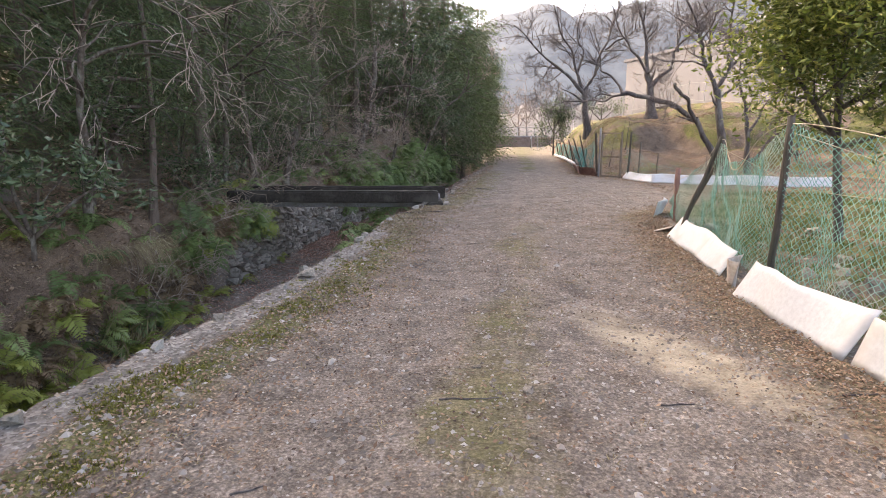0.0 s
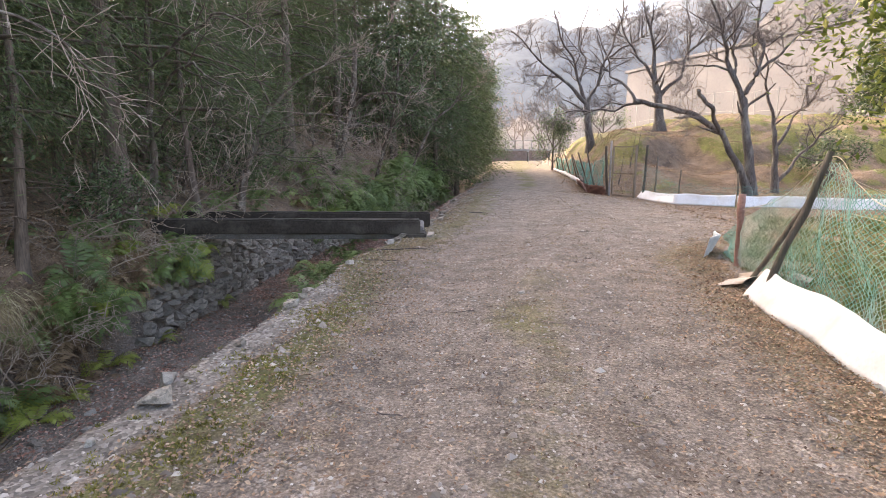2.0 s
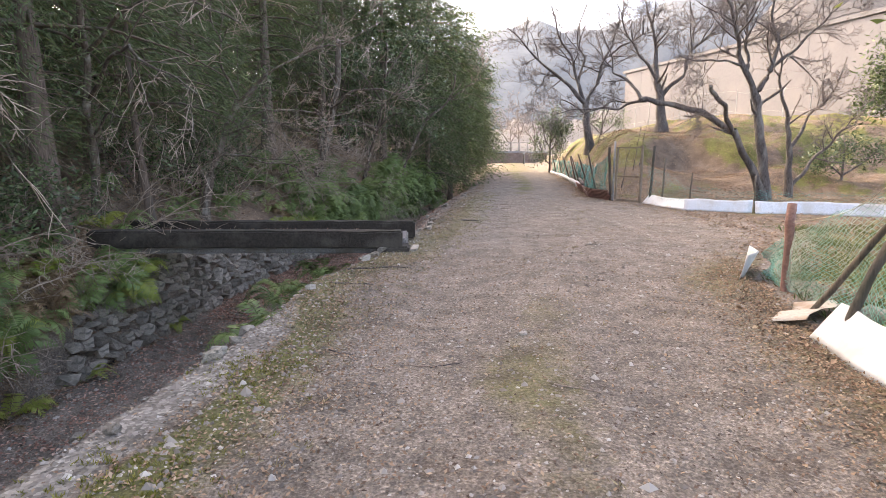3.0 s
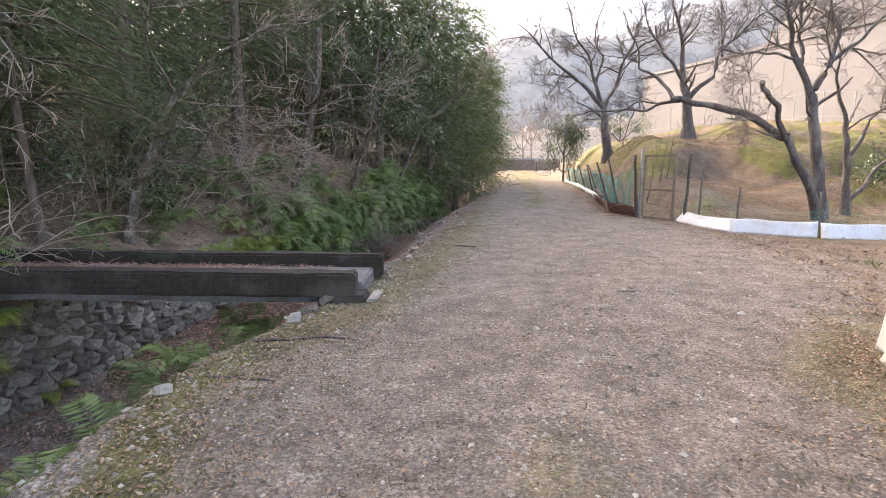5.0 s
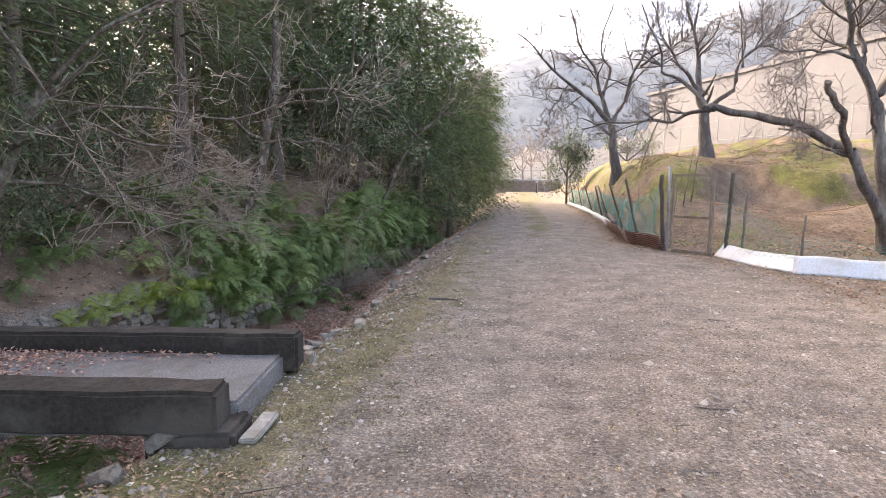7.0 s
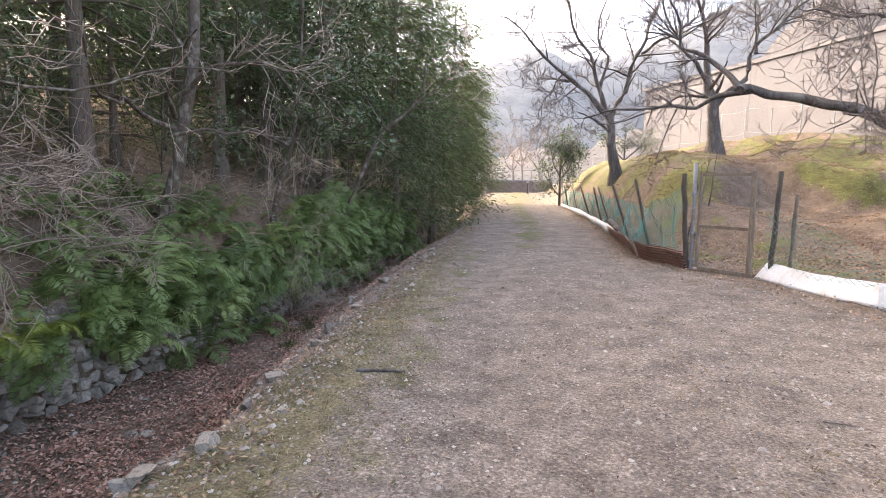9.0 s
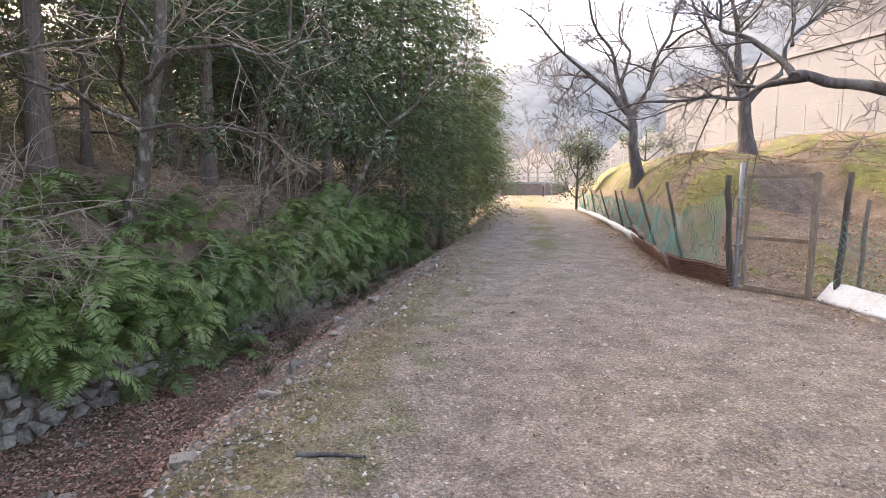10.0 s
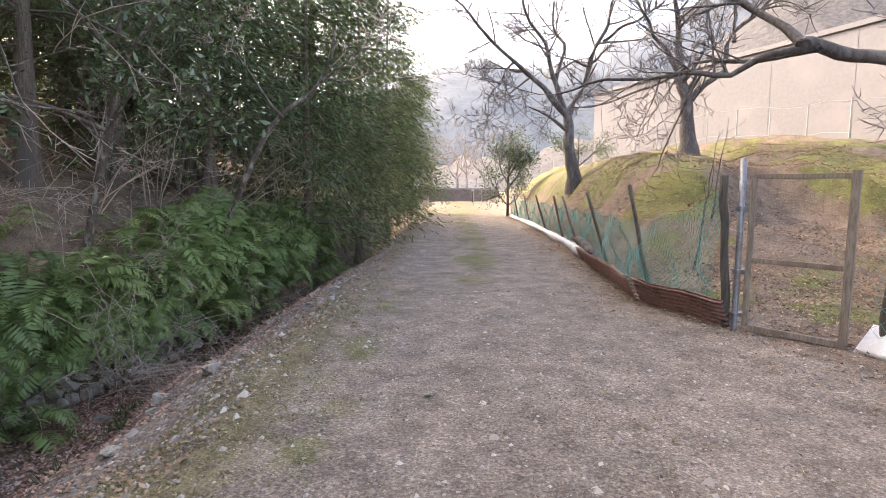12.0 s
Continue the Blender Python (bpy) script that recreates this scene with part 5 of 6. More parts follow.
bare_tree("bank_tree", [
    ([(-5.1, 13.2, 0.3), (-4.9, 13.0, 1.5), (-4.7, 12.6, 2.8), (-4.4, 12.2, 4.0)], 0.07, 0.04),
    ([(-4.7, 12.6, 2.8), (-3.6, 11.8, 3.3), (-2.6, 11.2, 3.3), (-1.9, 10.8, 2.9)], 0.035, 0.006),
    ([(-4.8, 12.8, 2.2), (-3.9, 11.9, 2.7), (-3.1, 11.2, 2.6), (-2.4, 10.8, 2.1)], 0.035, 0.006),
    ([(-4.5, 12.4, 3.6), (-3.6, 11.0, 4.1), (-3.0, 10.0, 3.9), (-2.6, 9.2, 3.3)], 0.035, 0.006),
    ([(-4.9, 13.0, 1.7), (-4.2, 12.4, 2.0), (-3.5, 11.9, 1.7)], 0.025, 0.005),
], "bare thin tree with tangled drooping pale twigs", GP, GREY_BARK, TWIG, 83, (6, 6), 1.7, -0.25, thin=0.004, wob=0.09, spread=0.5)
bare_tree("bank_tree", [
    ([(-5.2, 8.2, 0.3), (-5.0, 8.0, 1.6), (-4.7, 7.7, 2.8)], 0.06, 0.04),
    ([(-4.7, 7.7, 2.8), (-4.0, 7.2, 3.2), (-3.3, 6.9, 3.1), (-2.7, 6.7, 2.6)], 0.03, 0.006),
    ([(-4.8, 7.8, 2.4), (-4.1, 7.9, 2.7), (-3.4, 8.2, 2.5), (-2.9, 8.5, 2.0)], 0.03, 0.006),
    ([(-4.9, 7.9, 2.0), (-4.4, 7.0, 2.3), (-4.0, 6.2, 2.1)], 0.03, 0.006),
], "bare thin tree with tangled drooping pale twigs", GP, GREY_BARK, TWIG, 84, (6, 6), 1.6, -0.25, thin=0.004, wob=0.09, spread=0.5)
bare_tree("bank_tree", [
    ([(-1.2, 27.5, -0.1), (-0.6, 27.3, 1.6), (0.2, 27.3, 2.8), (0.9, 27.3, 3.5), (1.2, 27.4, 4.6)], 0.07, 0.03),
    ([(0.2, 27.3, 2.8), (-0.4, 26.9, 3.6), (-0.6, 26.6, 4.6)], 0.035, 0.008),
    ([(0.9, 27.3, 3.5), (1.7, 27.0, 4.0), (2.5, 27.2, 4.9)], 0.03, 0.006),
], "grey bare tree leaning towards the track", GP, GREY_BARK, TWIG, 85, (8, 5), 1.3, 0.2, thin=0.0045, wob=0.09, spread=0.5)


def thicket(x, y, seed, n, h, reach, label, lean=(0.5, 0.0), twig=TWIG):
    """Many arching bare stems from one stool."""
    q = np.random.default_rng(seed)
    z = ground_z(x, y)
    ob = thing("bare_shrub", (x, y, z), label, "shrub", "bare shrubs on the bank")
    st, tw = [], []
    for _ in range(n):
        a = q.uniform(0, 6.28)
        d = np.array([np.cos(a) * 0.55 + lean[0], np.sin(a) * 0.55 + lean[1], 1.0])
        p = [np.array([q.normal() * 0.1, q.normal() * 0.1, -0.05])]
        cur = unit(d)
        L = h * q.uniform(0.6, 1.2)
        for j in range(9):
            cur = unit(cur + q.normal(size=3) * 0.13 + np.array([d[0], d[1], -0.9]) * 0.085 * reach)
            p.append(p[-1] + cur * L / 9)
        p = np.array(p)
        rad = np.linspace(q.uniform(0.007, 0.014), 0.0025, 10)
        st.append((p, rad))
        g = grow(p, rad, q, 5, L * 0.4, 2, lift=-0.1, start=0.3, thin=0.0035)
        tw += g[0] + g[1]
    for s in st:
        child("stem", tube_mesh("stem", [s], twig, 5), ob)
    tagged(child("twig", tube_mesh("twig", tw, twig, 3), ob), kind="stuff")


q3 = random.Random(4)
for i, (x, y, h) in enumerate([(-4.9, 10.4, 1.6), (-4.6, 13.0, 1.8), (-4.5, 17.4, 2.4), (-4.1, 18.9, 2.6), (-3.9, 20.0, 2.6), (-3.2, 23.2, 2.4), (-2.6, 25.6, 2.4), (-0.9, 26.8, 1.9), (-1.4, 29.0, 3.4), (-0.6, 31.2, 3.6), (-4.6, 9.2, 1.3), (-5.3, 16.6, 2.8), (-2.2, 27.2, 3.6), (-4.6, 8.4, 1.0), (-4.7, 10.0, 1.2), (-4.5, 11.2, 1.1), (-3.6, 19.4, 1.8), (-1.9, 25.0, 1.5)]):
    thicket(x, y, 200 + i, 8, h, 1.0, "tangle of thin arching leafless stems", (0.45, -0.1))

thicket(-1.55, 23.9, 260, 26, 1.9, 1.15, "pale tan tangle of dry arching bramble stems", (0.45, -0.3))

# ---- ferns ----
def fern_mesh(seed, fronds, length, material, droop=1.0):
    q = np.random.default_rng(seed)
    P, D, W, lines = [], [], [], []
    for k in range(fronds):
        a = k * 6.283 / fronds + q.normal() * 0.3
        L = length * q.uniform(0.7, 1.15)
        t = np.linspace(0, 1, 7)
        rise = q.uniform(0.35, 0.75)
        reach = np.array([np.cos(a), np.sin(a), 0])
        line = reach[None] * (L * 0.85 * t ** 0.9)[:, None] + np.array([0, 0, 1.0])[None] * (L * (rise * np.sin(t * 2.2) - 0.42 * droop * t ** 2.4))[:, None]
        lines.append((line, np.linspace(0.004, 0.0012, 7)))
        tang = unit(np.gradient(line, axis=0))
        side = unit(np.cross(tang, np.array([0, 0, 1.0])))
        s = np.linspace(0.12, 0.99, 23)
        for sg in (-1, 1):
            c = np.stack([np.interp(s, t, line[:, i]) for i in range(3)], -1)
            sd = np.stack([np.interp(s, t, side[:, i]) for i in range(3)], -1) * sg
            tg = np.stack([np.interp(s, t, tang[:, i]) for i in range(3)], -1)
            pl = L * 0.26 * np.sin(np.clip(s * 1.05, 0, 1) * np.pi) ** 0.7 * (1.15 - 0.5 * s) + 0.012
            d = unit(sd + tg * 0.45 + np.array([0, 0, -0.25]) + q.normal(size=(23, 3)) * 0.1) * pl[:, None]
            P.append(c)
            D.append(d)
            W.append(unit(tg) * np.minimum(L * 0.021, pl * 0.3)[:, None])
    v1, f1 = blades(np.concatenate(P), np.concatenate(D), np.concatenate(W))
    v2, f2 = tubes(lines, 3)
    return mesh_from("fern", np.vstack([v1, v2]), np.vstack([f1, f2 + len(v1)]), material)


ferns = [fern_mesh(300 + i, 8 + i % 2, 0.64, FERN) for i in range(4)]
yellow = [fern_mesh(320 + i, 8, 0.5, FERN_YELLOW) for i in range(2)]
dead_fern = [fern_mesh(330 + i, 8, 0.5, FERN_DEAD, 1.6) for i in range(2)]


def plant(me, x, y, s, label, group, q, tilt=0.0, z=None):
    ob = new("fern", me)
    ob.matrix_basis = pose(x, y, ground_z(x, y) - 0.02 if z is None else z, q.uniform(-8, 8), tilt + q.uniform(-8, 8), q.uniform(0, 360)) @ Matrix.Diagonal((s, s, s, 1))
    return tagged(ob, label, "fern", group)


def fern_bed(name, places, label):
    """Many ferns too close to tell apart, in one mesh."""
    V, F, base, mat = [], [], 0, None
    for me, m in places:
        co = np.zeros(len(me.vertices) * 3)
        me.vertices.foreach_get("co", co)
        f = np.zeros(len(me.loops), dtype=np.int32)
        me.loops.foreach_get("vertex_index", f)
        M = np.array(m)
        V.append(co.reshape(-1, 3) @ M[:3, :3].T + M[:3, 3])
        F.append(f.reshape(len(me.polygons), -1) + base)
        base += len(me.vertices)
        mat = me.materials[0]
    return tagged(new(name, mesh_from(name, np.vstack(V), np.vstack(F), mat)), label, "fern", kind="stuff")


q4 = random.Random(12)
# dense fern bank past the bridge
for i in range(135):
    y = q4.uniform(18.5, 33.5) if i % 3 else q4.uniform(19, 28)
    back = abs(q4.gauss(0, 0.75)) if i % 2 else q4.uniform(-0.1, 0.5)
    x = float(along(y, WALL)) - back + 0.12
    plant(q4.choice(ferns), x, y, q4.uniform(0.95, 1.7), "lush green fern on the ditch bank", "ferns on the bank", q4, 15, ground_z(x - 0.25, y) - 0.05 if back < 0.3 else None)
for i in range(60):
    y = 18.2 + 13.5 * i / 60 + q4.uniform(-0.2, 0.2)
    x = float(along(y, WALL)) + q4.uniform(-0.02, 0.1)
    plant(q4.choice(ferns), x, y, q4.uniform(0.8, 1.3), "lush green fern hanging over the ditch wall", "ferns on the bank", q4, 42, q4.uniform(-0.85, -0.25))
for i in range(22):
    y = q4.uniform(8.6, 12.1)
    x = float(along(y, WALL)) + q4.uniform(-0.25, 0.06)
    plant(q4.choice(yellow) if i % 4 == 0 else q4.choice(ferns), x, y, q4.uniform(0.7, 1.1), "green fern hanging over the ditch bank", "ferns before the bridge", q4, 35, q4.uniform(-0.75, 0.0))
bed = []
for i in range(70):
    y = q4.uniform(25.5, 34.0)
    x = float(along(y, WALL)) - q4.uniform(-0.15, 0.9)
    s = q4.uniform(1.1, 1.8)
    bed.append((q4.choice(ferns), pose(x, y, ground_z(x - 0.2, y) - 0.03, q4.uniform(-8, 8), 30 + q4.uniform(-8, 8), q4.uniform(0, 360)) @ Matrix.Diagonal((s, s, s, 1))))
fern_bed("fern_bed", bed, "dense green ferns further along the ditch bank")
# scattered ferns before the bridge
for i in range(58):
    y = q4.uniform(3.5, 8.2) if i < 42 else q4.uniform(8.2, 13)
    x = float(along(y, WALL)) - q4.uniform(-0.05, 1.0)
    plant(q4.choice(yellow) if i % 3 == 0 else q4.choice(ferns), x, y, q4.uniform(0.6, 1.1), "green fern on the earth bank", "ferns before the bridge", q4, 12)
for i in range(26):
    y = q4.uniform(3.2, 9.0)
    x = float(along(y, WALL)) - q4.uniform(-0.25, 0.35)
    plant(q4.choice(yellow), x, y, q4.uniform(0.7, 1.2), "yellow-green fern on the earth bank", "ferns before the bridge", q4, 25, ground_z(x - 0.1, y))
for x, y, s in [(-3.85, 11.8, 1.1), (-3.9, 12.1, 1.0), (-3.2, 17.3, 1.0), (-3.05, 17.9, 1.1), (-3.35, 16.6, 0.9), (-2.85, 18.5, 1.0), (-3.1, 17.6, 0.9), (-3.45, 16.1, 0.8), (-2.95, 18.2, 0.9)]:
    plant(q4.choice(yellow), x, y, s, "yellow-green fern on the stone wall", "yellow ferns on the wall", q4, 25, -0.35)
for x, y, s in [(-1.55, 9.6, 0.9), (-1.35, 9.95, 0.75), (-1.6, 11.2, 1.0), (-1.35, 11.7, 0.9), (-1.5, 12.9, 1.0), (-1.7, 10.6, 0.6), (-1.1, 8.6, 0.45), (-0.95, 12.05, 0.8), (-1.2, 12.5, 0.9), (-1.75, 11.8, 0.9), (-1.5, 10.2, 0.9)]:
    plant(q4.choice(ferns), x, y, s, "fern growing from the ditch edge", "ferns in the ditch", q4, 0, -0.55)
for i in range(34):
    y = q4.uniform(14.6, 20.5)
    x = float(along(y, WALL)) - q4.uniform(0.3, 2.4)
    plant(q4.choice(ferns), x, y, q4.uniform(0.5, 0.95), "small green fern on the wood's floor", "ferns on the bank", q4, 8)
bed = []
for i in range(58):
    y = q4.uniform(5, 11.2) if i < 40 else q4.uniform(18, 31)
    x = float(along(y, WALL)) - q4.uniform(-0.12, 0.5)
    s = q4.uniform(0.6, 1.0)
    bed.append((q4.choice(dead_fern), pose(x, y, ground_z(x - 0.2, y) - 0.15, q4.uniform(-8, 8), 20 + q4.uniform(-8, 8), q4.uniform(0, 360)) @ Matrix.Diagonal((s, s, s, 1))))
fern_bed("withered_ferns", bed, "withered brown ferns hanging on the bank")


# ---- litter, chips and grass ----
def scatter(n, xr, yr, keep, q):
    x, y = q.uniform(*xr, n), q.uniform(*yr, n)
    k = keep(x, y) > q.uniform(size=n)
    return x[k], y[k]


def lay_leaves(name, x, y, size, material, label, q, lift=0.012):
    n = len(x)
    P = np.stack([x, y, height(x, y) + lift * q.uniform(0.3, 1.6, n)], -1)
    a = q.uniform(0, 6.28, n)
    D = np.stack([np.cos(a), np.sin(a), q.normal(size=n) * 0.3], -1) * (size * q.uniform(0.5, 1.3, n))[:, None]
    W = np.stack([-np.sin(a), np.cos(a), q.normal(size=n) * 0.35], -1) * (size * q.uniform(0.18, 0.34, n))[:, None]
    fold = np.zeros((n, 3))
    fold[:, 2] = q.uniform(-0.05, 0.22, n) * size
    v, f = blades(P, D, W, fold)
    return tagged(new(name, mesh_from(name, v, f, material)), label, "leaves", kind="stuff")


def in_ditch(x, y):
    return ((x < along(y, TOE) + 0.25) & (x > along(y, WALL) - 0.05)).astype(float)


q5 = np.random.default_rng(77)
fx = lambda y: along(y, FENCE)
ex = lambda y: along(y, EDGE) + 0.4 * smooth(10, 8, np.asarray(y, float))
x, y = scatter(150000, (-2.4, 4.5), (1, 12), lambda x, y: np.clip(np.exp(-((fx(y) - x - 0.15) / 0.5) ** 2) * (x < fx(y)) + 0.42 * np.exp(-((x - ex(y) - 0.35) / 0.55) ** 2) * (x > ex(y) - 0.1) + 0.05, 0, 1), q5)
lay_leaves("fallen_leaves", x, y, 0.029, LITTER, "drift of brown fallen leaves along the verges", q5)
x, y = scatter(110000, (-5.5, 2.0), (2, 33), lambda x, y: np.clip(in_ditch(x, y) + 0.45 * ((x < along(y, EDGE) - 0.3) & (x > along(y, WALL)) & (y > 15)), 0, 0.9), q5)
lay_leaves("fallen_leaves", x, y, 0.048, RED_LITTER, "reddish-brown fallen leaves in the ditch bed", q5)
x, y = scatter(120000, (-3.6, 1.6), (13.5, 30), lambda x, y: np.clip(((x < along(y, TOE) + 0.45) & (x > along(y, WALL) - 0.05)) * (0.42 + 0.4 * wave(x, y, 1.7, 3.0)), 0, 1), q5)
lay_leaves("fallen_leaves", x, y, 0.055, RED_LITTER, "thick bed of reddish leaves in the ditch past the bridge", q5, 0.03)
x, y = scatter(40000, (-2, 2.6), (14, 30), lambda x, y: ((x > along(y, TOE) + 0.2) & (x < along(y, EDGE) + 0.5)) * (0.45 + 0.4 * wave(x, y, 2.3, 5.0)), q5)
lay_leaves("fallen_leaves", x, y, 0.04, LITTER, "brown leaves on the ditch slope past the bridge", q5, 0.015)
x, y = scatter(32000, (-8, 0), (2, 30), lambda x, y: (x < along(y, WALL) - 0.2) * 1.0, q5)
lay_leaves("fallen_leaves", x, y, 0.07, LITTER, "dead leaves on the forest floor", q5)
x, y = scatter(90000, (-6.5, -1.5), (1.5, 12.5), lambda x, y: ((x < along(y, WALL) + 0.1) & (x > along(y, WALL) - 1.9)) * 0.9, q5)
lay_leaves("fallen_leaves", x, y, 0.055, LITTER, "brown leaf litter over the earth bank", q5)
x, y = scatter(90000, (3, 17), (3, 38), lambda x, y: np.clip((x > fx(y) - 0.5) * 0.9 * (0.55 + 0.5 * wave(x, y, 1.3, 2.0)), 0, 1), q5)
lay_leaves("fallen_leaves", x, y, 0.06, LITTER, "scattered dry leaves over the mounds and clearing", q5)
x, y = scatter(70000, (5.4, 15), (18, 35), lambda x, y: np.clip((x > fx(y) + 0.1) * (0.55 + 0.55 * wave(x, y, 1.9, 7.0)), 0, 1), q5)
lay_leaves("fallen_leaves", x, y, 0.055, LITTER, "brown leaf litter on the mound and the path up it", q5, 0.02)
x, y = scatter(40000, (-1, 8), (11.5, 36), lambda x, y: np.clip(0.8 * np.exp(-((fx(y) - x - 0.3) / 0.6) ** 2) + (0.12 + 0.3 * smooth(19, 23, y)) * np.exp(-((x - ex(y)) / 0.7) ** 2), 0, 1), q5)
lay_leaves("fallen_leaves", x, y, 0.042, LITTER, "fallen leaves along the track's edges", q5)
x, y = scatter(9000, (-4.6, -0.5), (12.5, 13.34), lambda x, y: np.clip(smooth(-1.1, -2.2, x) + 0.35 * smooth(0.3, 0.05, 13.34 - y), 0, 1), q5)
v = lay_leaves("fallen_leaves", x, y, 0.034, RED_LITTER, "orange-brown leaf litter on the bridge deck", q5)
co = np.zeros(len(v.data.vertices) * 3)
v.data.vertices.foreach_get("co", co)
co = co.reshape(-1, 3)
k = np.repeat(np.stack([x, y], -1), 4, 0)
co[:, 2] += 0.172 - height(k[:, 0], k[:, 1])
v.data.vertices.foreach_set("co", co.ravel())


x, y = scatter(95000, (-2, 6.5), (1, 22), lambda x, y: ((x > ex(y)) & (x < fx(y))) * np.clip(0.45 + 0.5 * wave(x, y, 1.4, 9.0) + 0.25 * wave(x, y, 5.0, 2.0), 0.05, 1) * (1.0 - 0.03 * y) * (1 - 0.85 * sun_patch_at(x, y)), q5)
lay_leaves("leaf_crumbs", x, y, 0.025, BITS, "crumbled leaf and bark bits strewn on the gravel", q5, 0.006)


def chips(name, x, y, size, material, label, q, sink=0.3):
    """Loose angular stones: five-sided lumps."""
    n = len(x)
    s = size * q.lognormal(0, 0.45, n)
    c = np.stack([x, y, height(x, y) - s * sink * 0.4], -1)
    base = np.array([[1, 0, 0], [0, 1, 0], [-1, 0, 0], [0, -1, 0], [0.15, 0.1, 0.7]], float)
    a = q.uniform(0, 6.28, n)
    jit = q.uniform(0.6, 1.3, (n, 5, 3))
    b = base[None] * jit * s[:, None, None]
    R = np.stack([b[..., 0] * np.cos(a)[:, None] - b[..., 1] * np.sin(a)[:, None], b[..., 0] * np.sin(a)[:, None] + b[..., 1] * np.cos(a)[:, None], b[..., 2]], -1)
    v = (c[:, None] + R).reshape(-1, 3)
    f = np.array([[0, 1, 4], [1, 2, 4], [2, 3, 4], [3, 0, 4]])
    f = (f[None] + (np.arange(n) * 5)[:, None, None]).reshape(-1, 3)
    return tagged(new(name, mesh_from(name, v, f, material)), label, "gravel", kind="stuff")


x, y = scatter(120000, (-2, 6.6), (0.8, 24), lambda x, y: ((x > ex(y)) & (x < fx(y))) * np.clip(0.8 - 0.022 * y + 0.25 * wave(x, y, 2.2, 3.0), 0.1, 1), q5)
chips("gravel", x, y, 0.0105, CHIPS, "small pale chips of gravel on the track", q5)
x, y = scatter(20000, (-3.6, 2.2), (13.5, 29), lambda x, y: np.clip(((x < ex(y) + 0.5) & (x > along(y, TOE) - 0.4)) * (0.5 + 0.5 * wave(x, y, 2.1, 6.0)), 0, 1), q5)
chips("rubble", x, y, 0.017, CHIPS, "grey pebbles on the ditch slope past the bridge", q5)
x, y = scatter(52000, (-4.5, 2.2), (1, 30), lambda x, y: np.clip(in_ditch(x, y) * 0.85 + ((x < ex(y) + 0.4) & (x > along(y, TOE))) * 0.95, 0, 1), q5)
chips("rubble", x, y, 0.014, CHIPS, "loose stones in the ditch and on its edge", q5)


def tufts(name, x, y, h, per, material, label, q, lean=0.6):
    n = len(x) * per
    cx, cy = np.repeat(x, per) + q.normal(size=n) * h * 0.35, np.repeat(y, per) + q.normal(size=n) * h * 0.35
    P = np.stack([cx, cy, height(cx, cy) - 0.005], -1)
    D = np.stack([q.normal(size=n) * lean, q.normal(size=n) * lean, np.ones(n)], -1)
    D = unit(D) * (h * q.uniform(0.4, 1.2, n))[:, None]
    W = unit(np.cross(D, q.normal(size=(n, 3)))) * (0.0022 + 0.018 * h)
    v, f = blades(P, D, W)
    return tagged(new(name, mesh_from(name, v, f, material)), label, "grass", kind="stuff")


x, y = scatter(9000, (-2, 7), (1, 24), lambda x, y: ((x > ex(y) - 0.05) & (x < fx(y))) * np.clip(0.8 * np.exp(-((x - ex(y) - 0.35) / 0.4) ** 2) + 0.35 * np.exp(-((fx(y) - x - 0.6) / 0.4) ** 2) + 0.2 * np.exp(-(((x - ex(y)) / (fx(y) - ex(y)) - 0.52) / 0.09) ** 2), 0, 1), q5)
tufts("dry_grass", x, y, 0.05, 9, DRY_GRASS, "short straw-coloured grass on the verges", q5, 1.3)
x, y = scatter(17000, (-1.5, 4), (8.5, 25), lambda x, y: ((x > along(y, EDGE) + 0.02) & (x < along(y, EDGE) + 1.5)) * np.clip((0.75 + 0.4 * wave(x, y, 2.3, 4.0)) * smooth(1.5, 0.3, x - along(y, EDGE)), 0, 1), q5)
tufts("dry_grass", x, y, 0.045, 7, DRY_GRASS, "flattened straw on the verge by the footbridge", q5, 1.7)
k = q5.uniform(size=len(x)) < 0.35
tufts("green_grass", x[k], y[k], 0.035, 6, GREEN_GRASS, "short olive grass on the verge by the footbridge", q5, 1.4)
x, y = scatter(1100, (-2.2, 1.5), (1.5, 11), lambda x, y: ((x > ex(y)) & (x < ex(y) + 0.6)) * (0.4 + 0.5 * wave(x, y, 4.1, 6.0)), q5)
tufts("moss", x, y, 0.03, 16, MOSS_TUFT, "bright olive moss cushions on the verge", q5, 1.0)
x, y = scatter(7000, (3.5, 18), (3, 36), lambda x, y: np.clip((x > fx(y) + 0.3) * (0.4 + 0.6 * wave(x, y, 1.6, 1.0)), 0, 1), q5)
tufts("dry_grass", x, y, 0.09, 7, DRY_GRASS, "dry tufted grass over the mounds", q5, 1.2)
x, y = scatter(160, (-4.6, -2.2), (4.0, 7.5), lambda x, y: (np.abs(x - along(y, WALL) + 0.15) < 0.3) * np.clip(0.3 + 0.7 * wave(x, y, 2.9, 5.0), 0, 1), q5)
tufts("straw_tussock", x, y, 0.42, 40, DRY_GRASS, "drooping straw tussocks on the earth bank", q5, 1.1)
x, y = scatter(5200, (2.8, 10), (1.5, 15), lambda x, y: np.clip((x > fx(y) + 0.2) * (0.6 + 0.5 * wave(x, y, 2.6, 8.0)), 0, 1), q5)
tufts("green_weeds", x, y, 0.15, 9, GREEN_GRASS, "green weeds behind the net", q5, 0.7)
x, y = np.array([-0.95, -1.05, -0.9, -1.2, -1.0, -0.6, -0.45, -1.3]), np.array([22.6, 22.9, 23.2, 22.2, 21.4, 24.8, 25.6, 9.2])
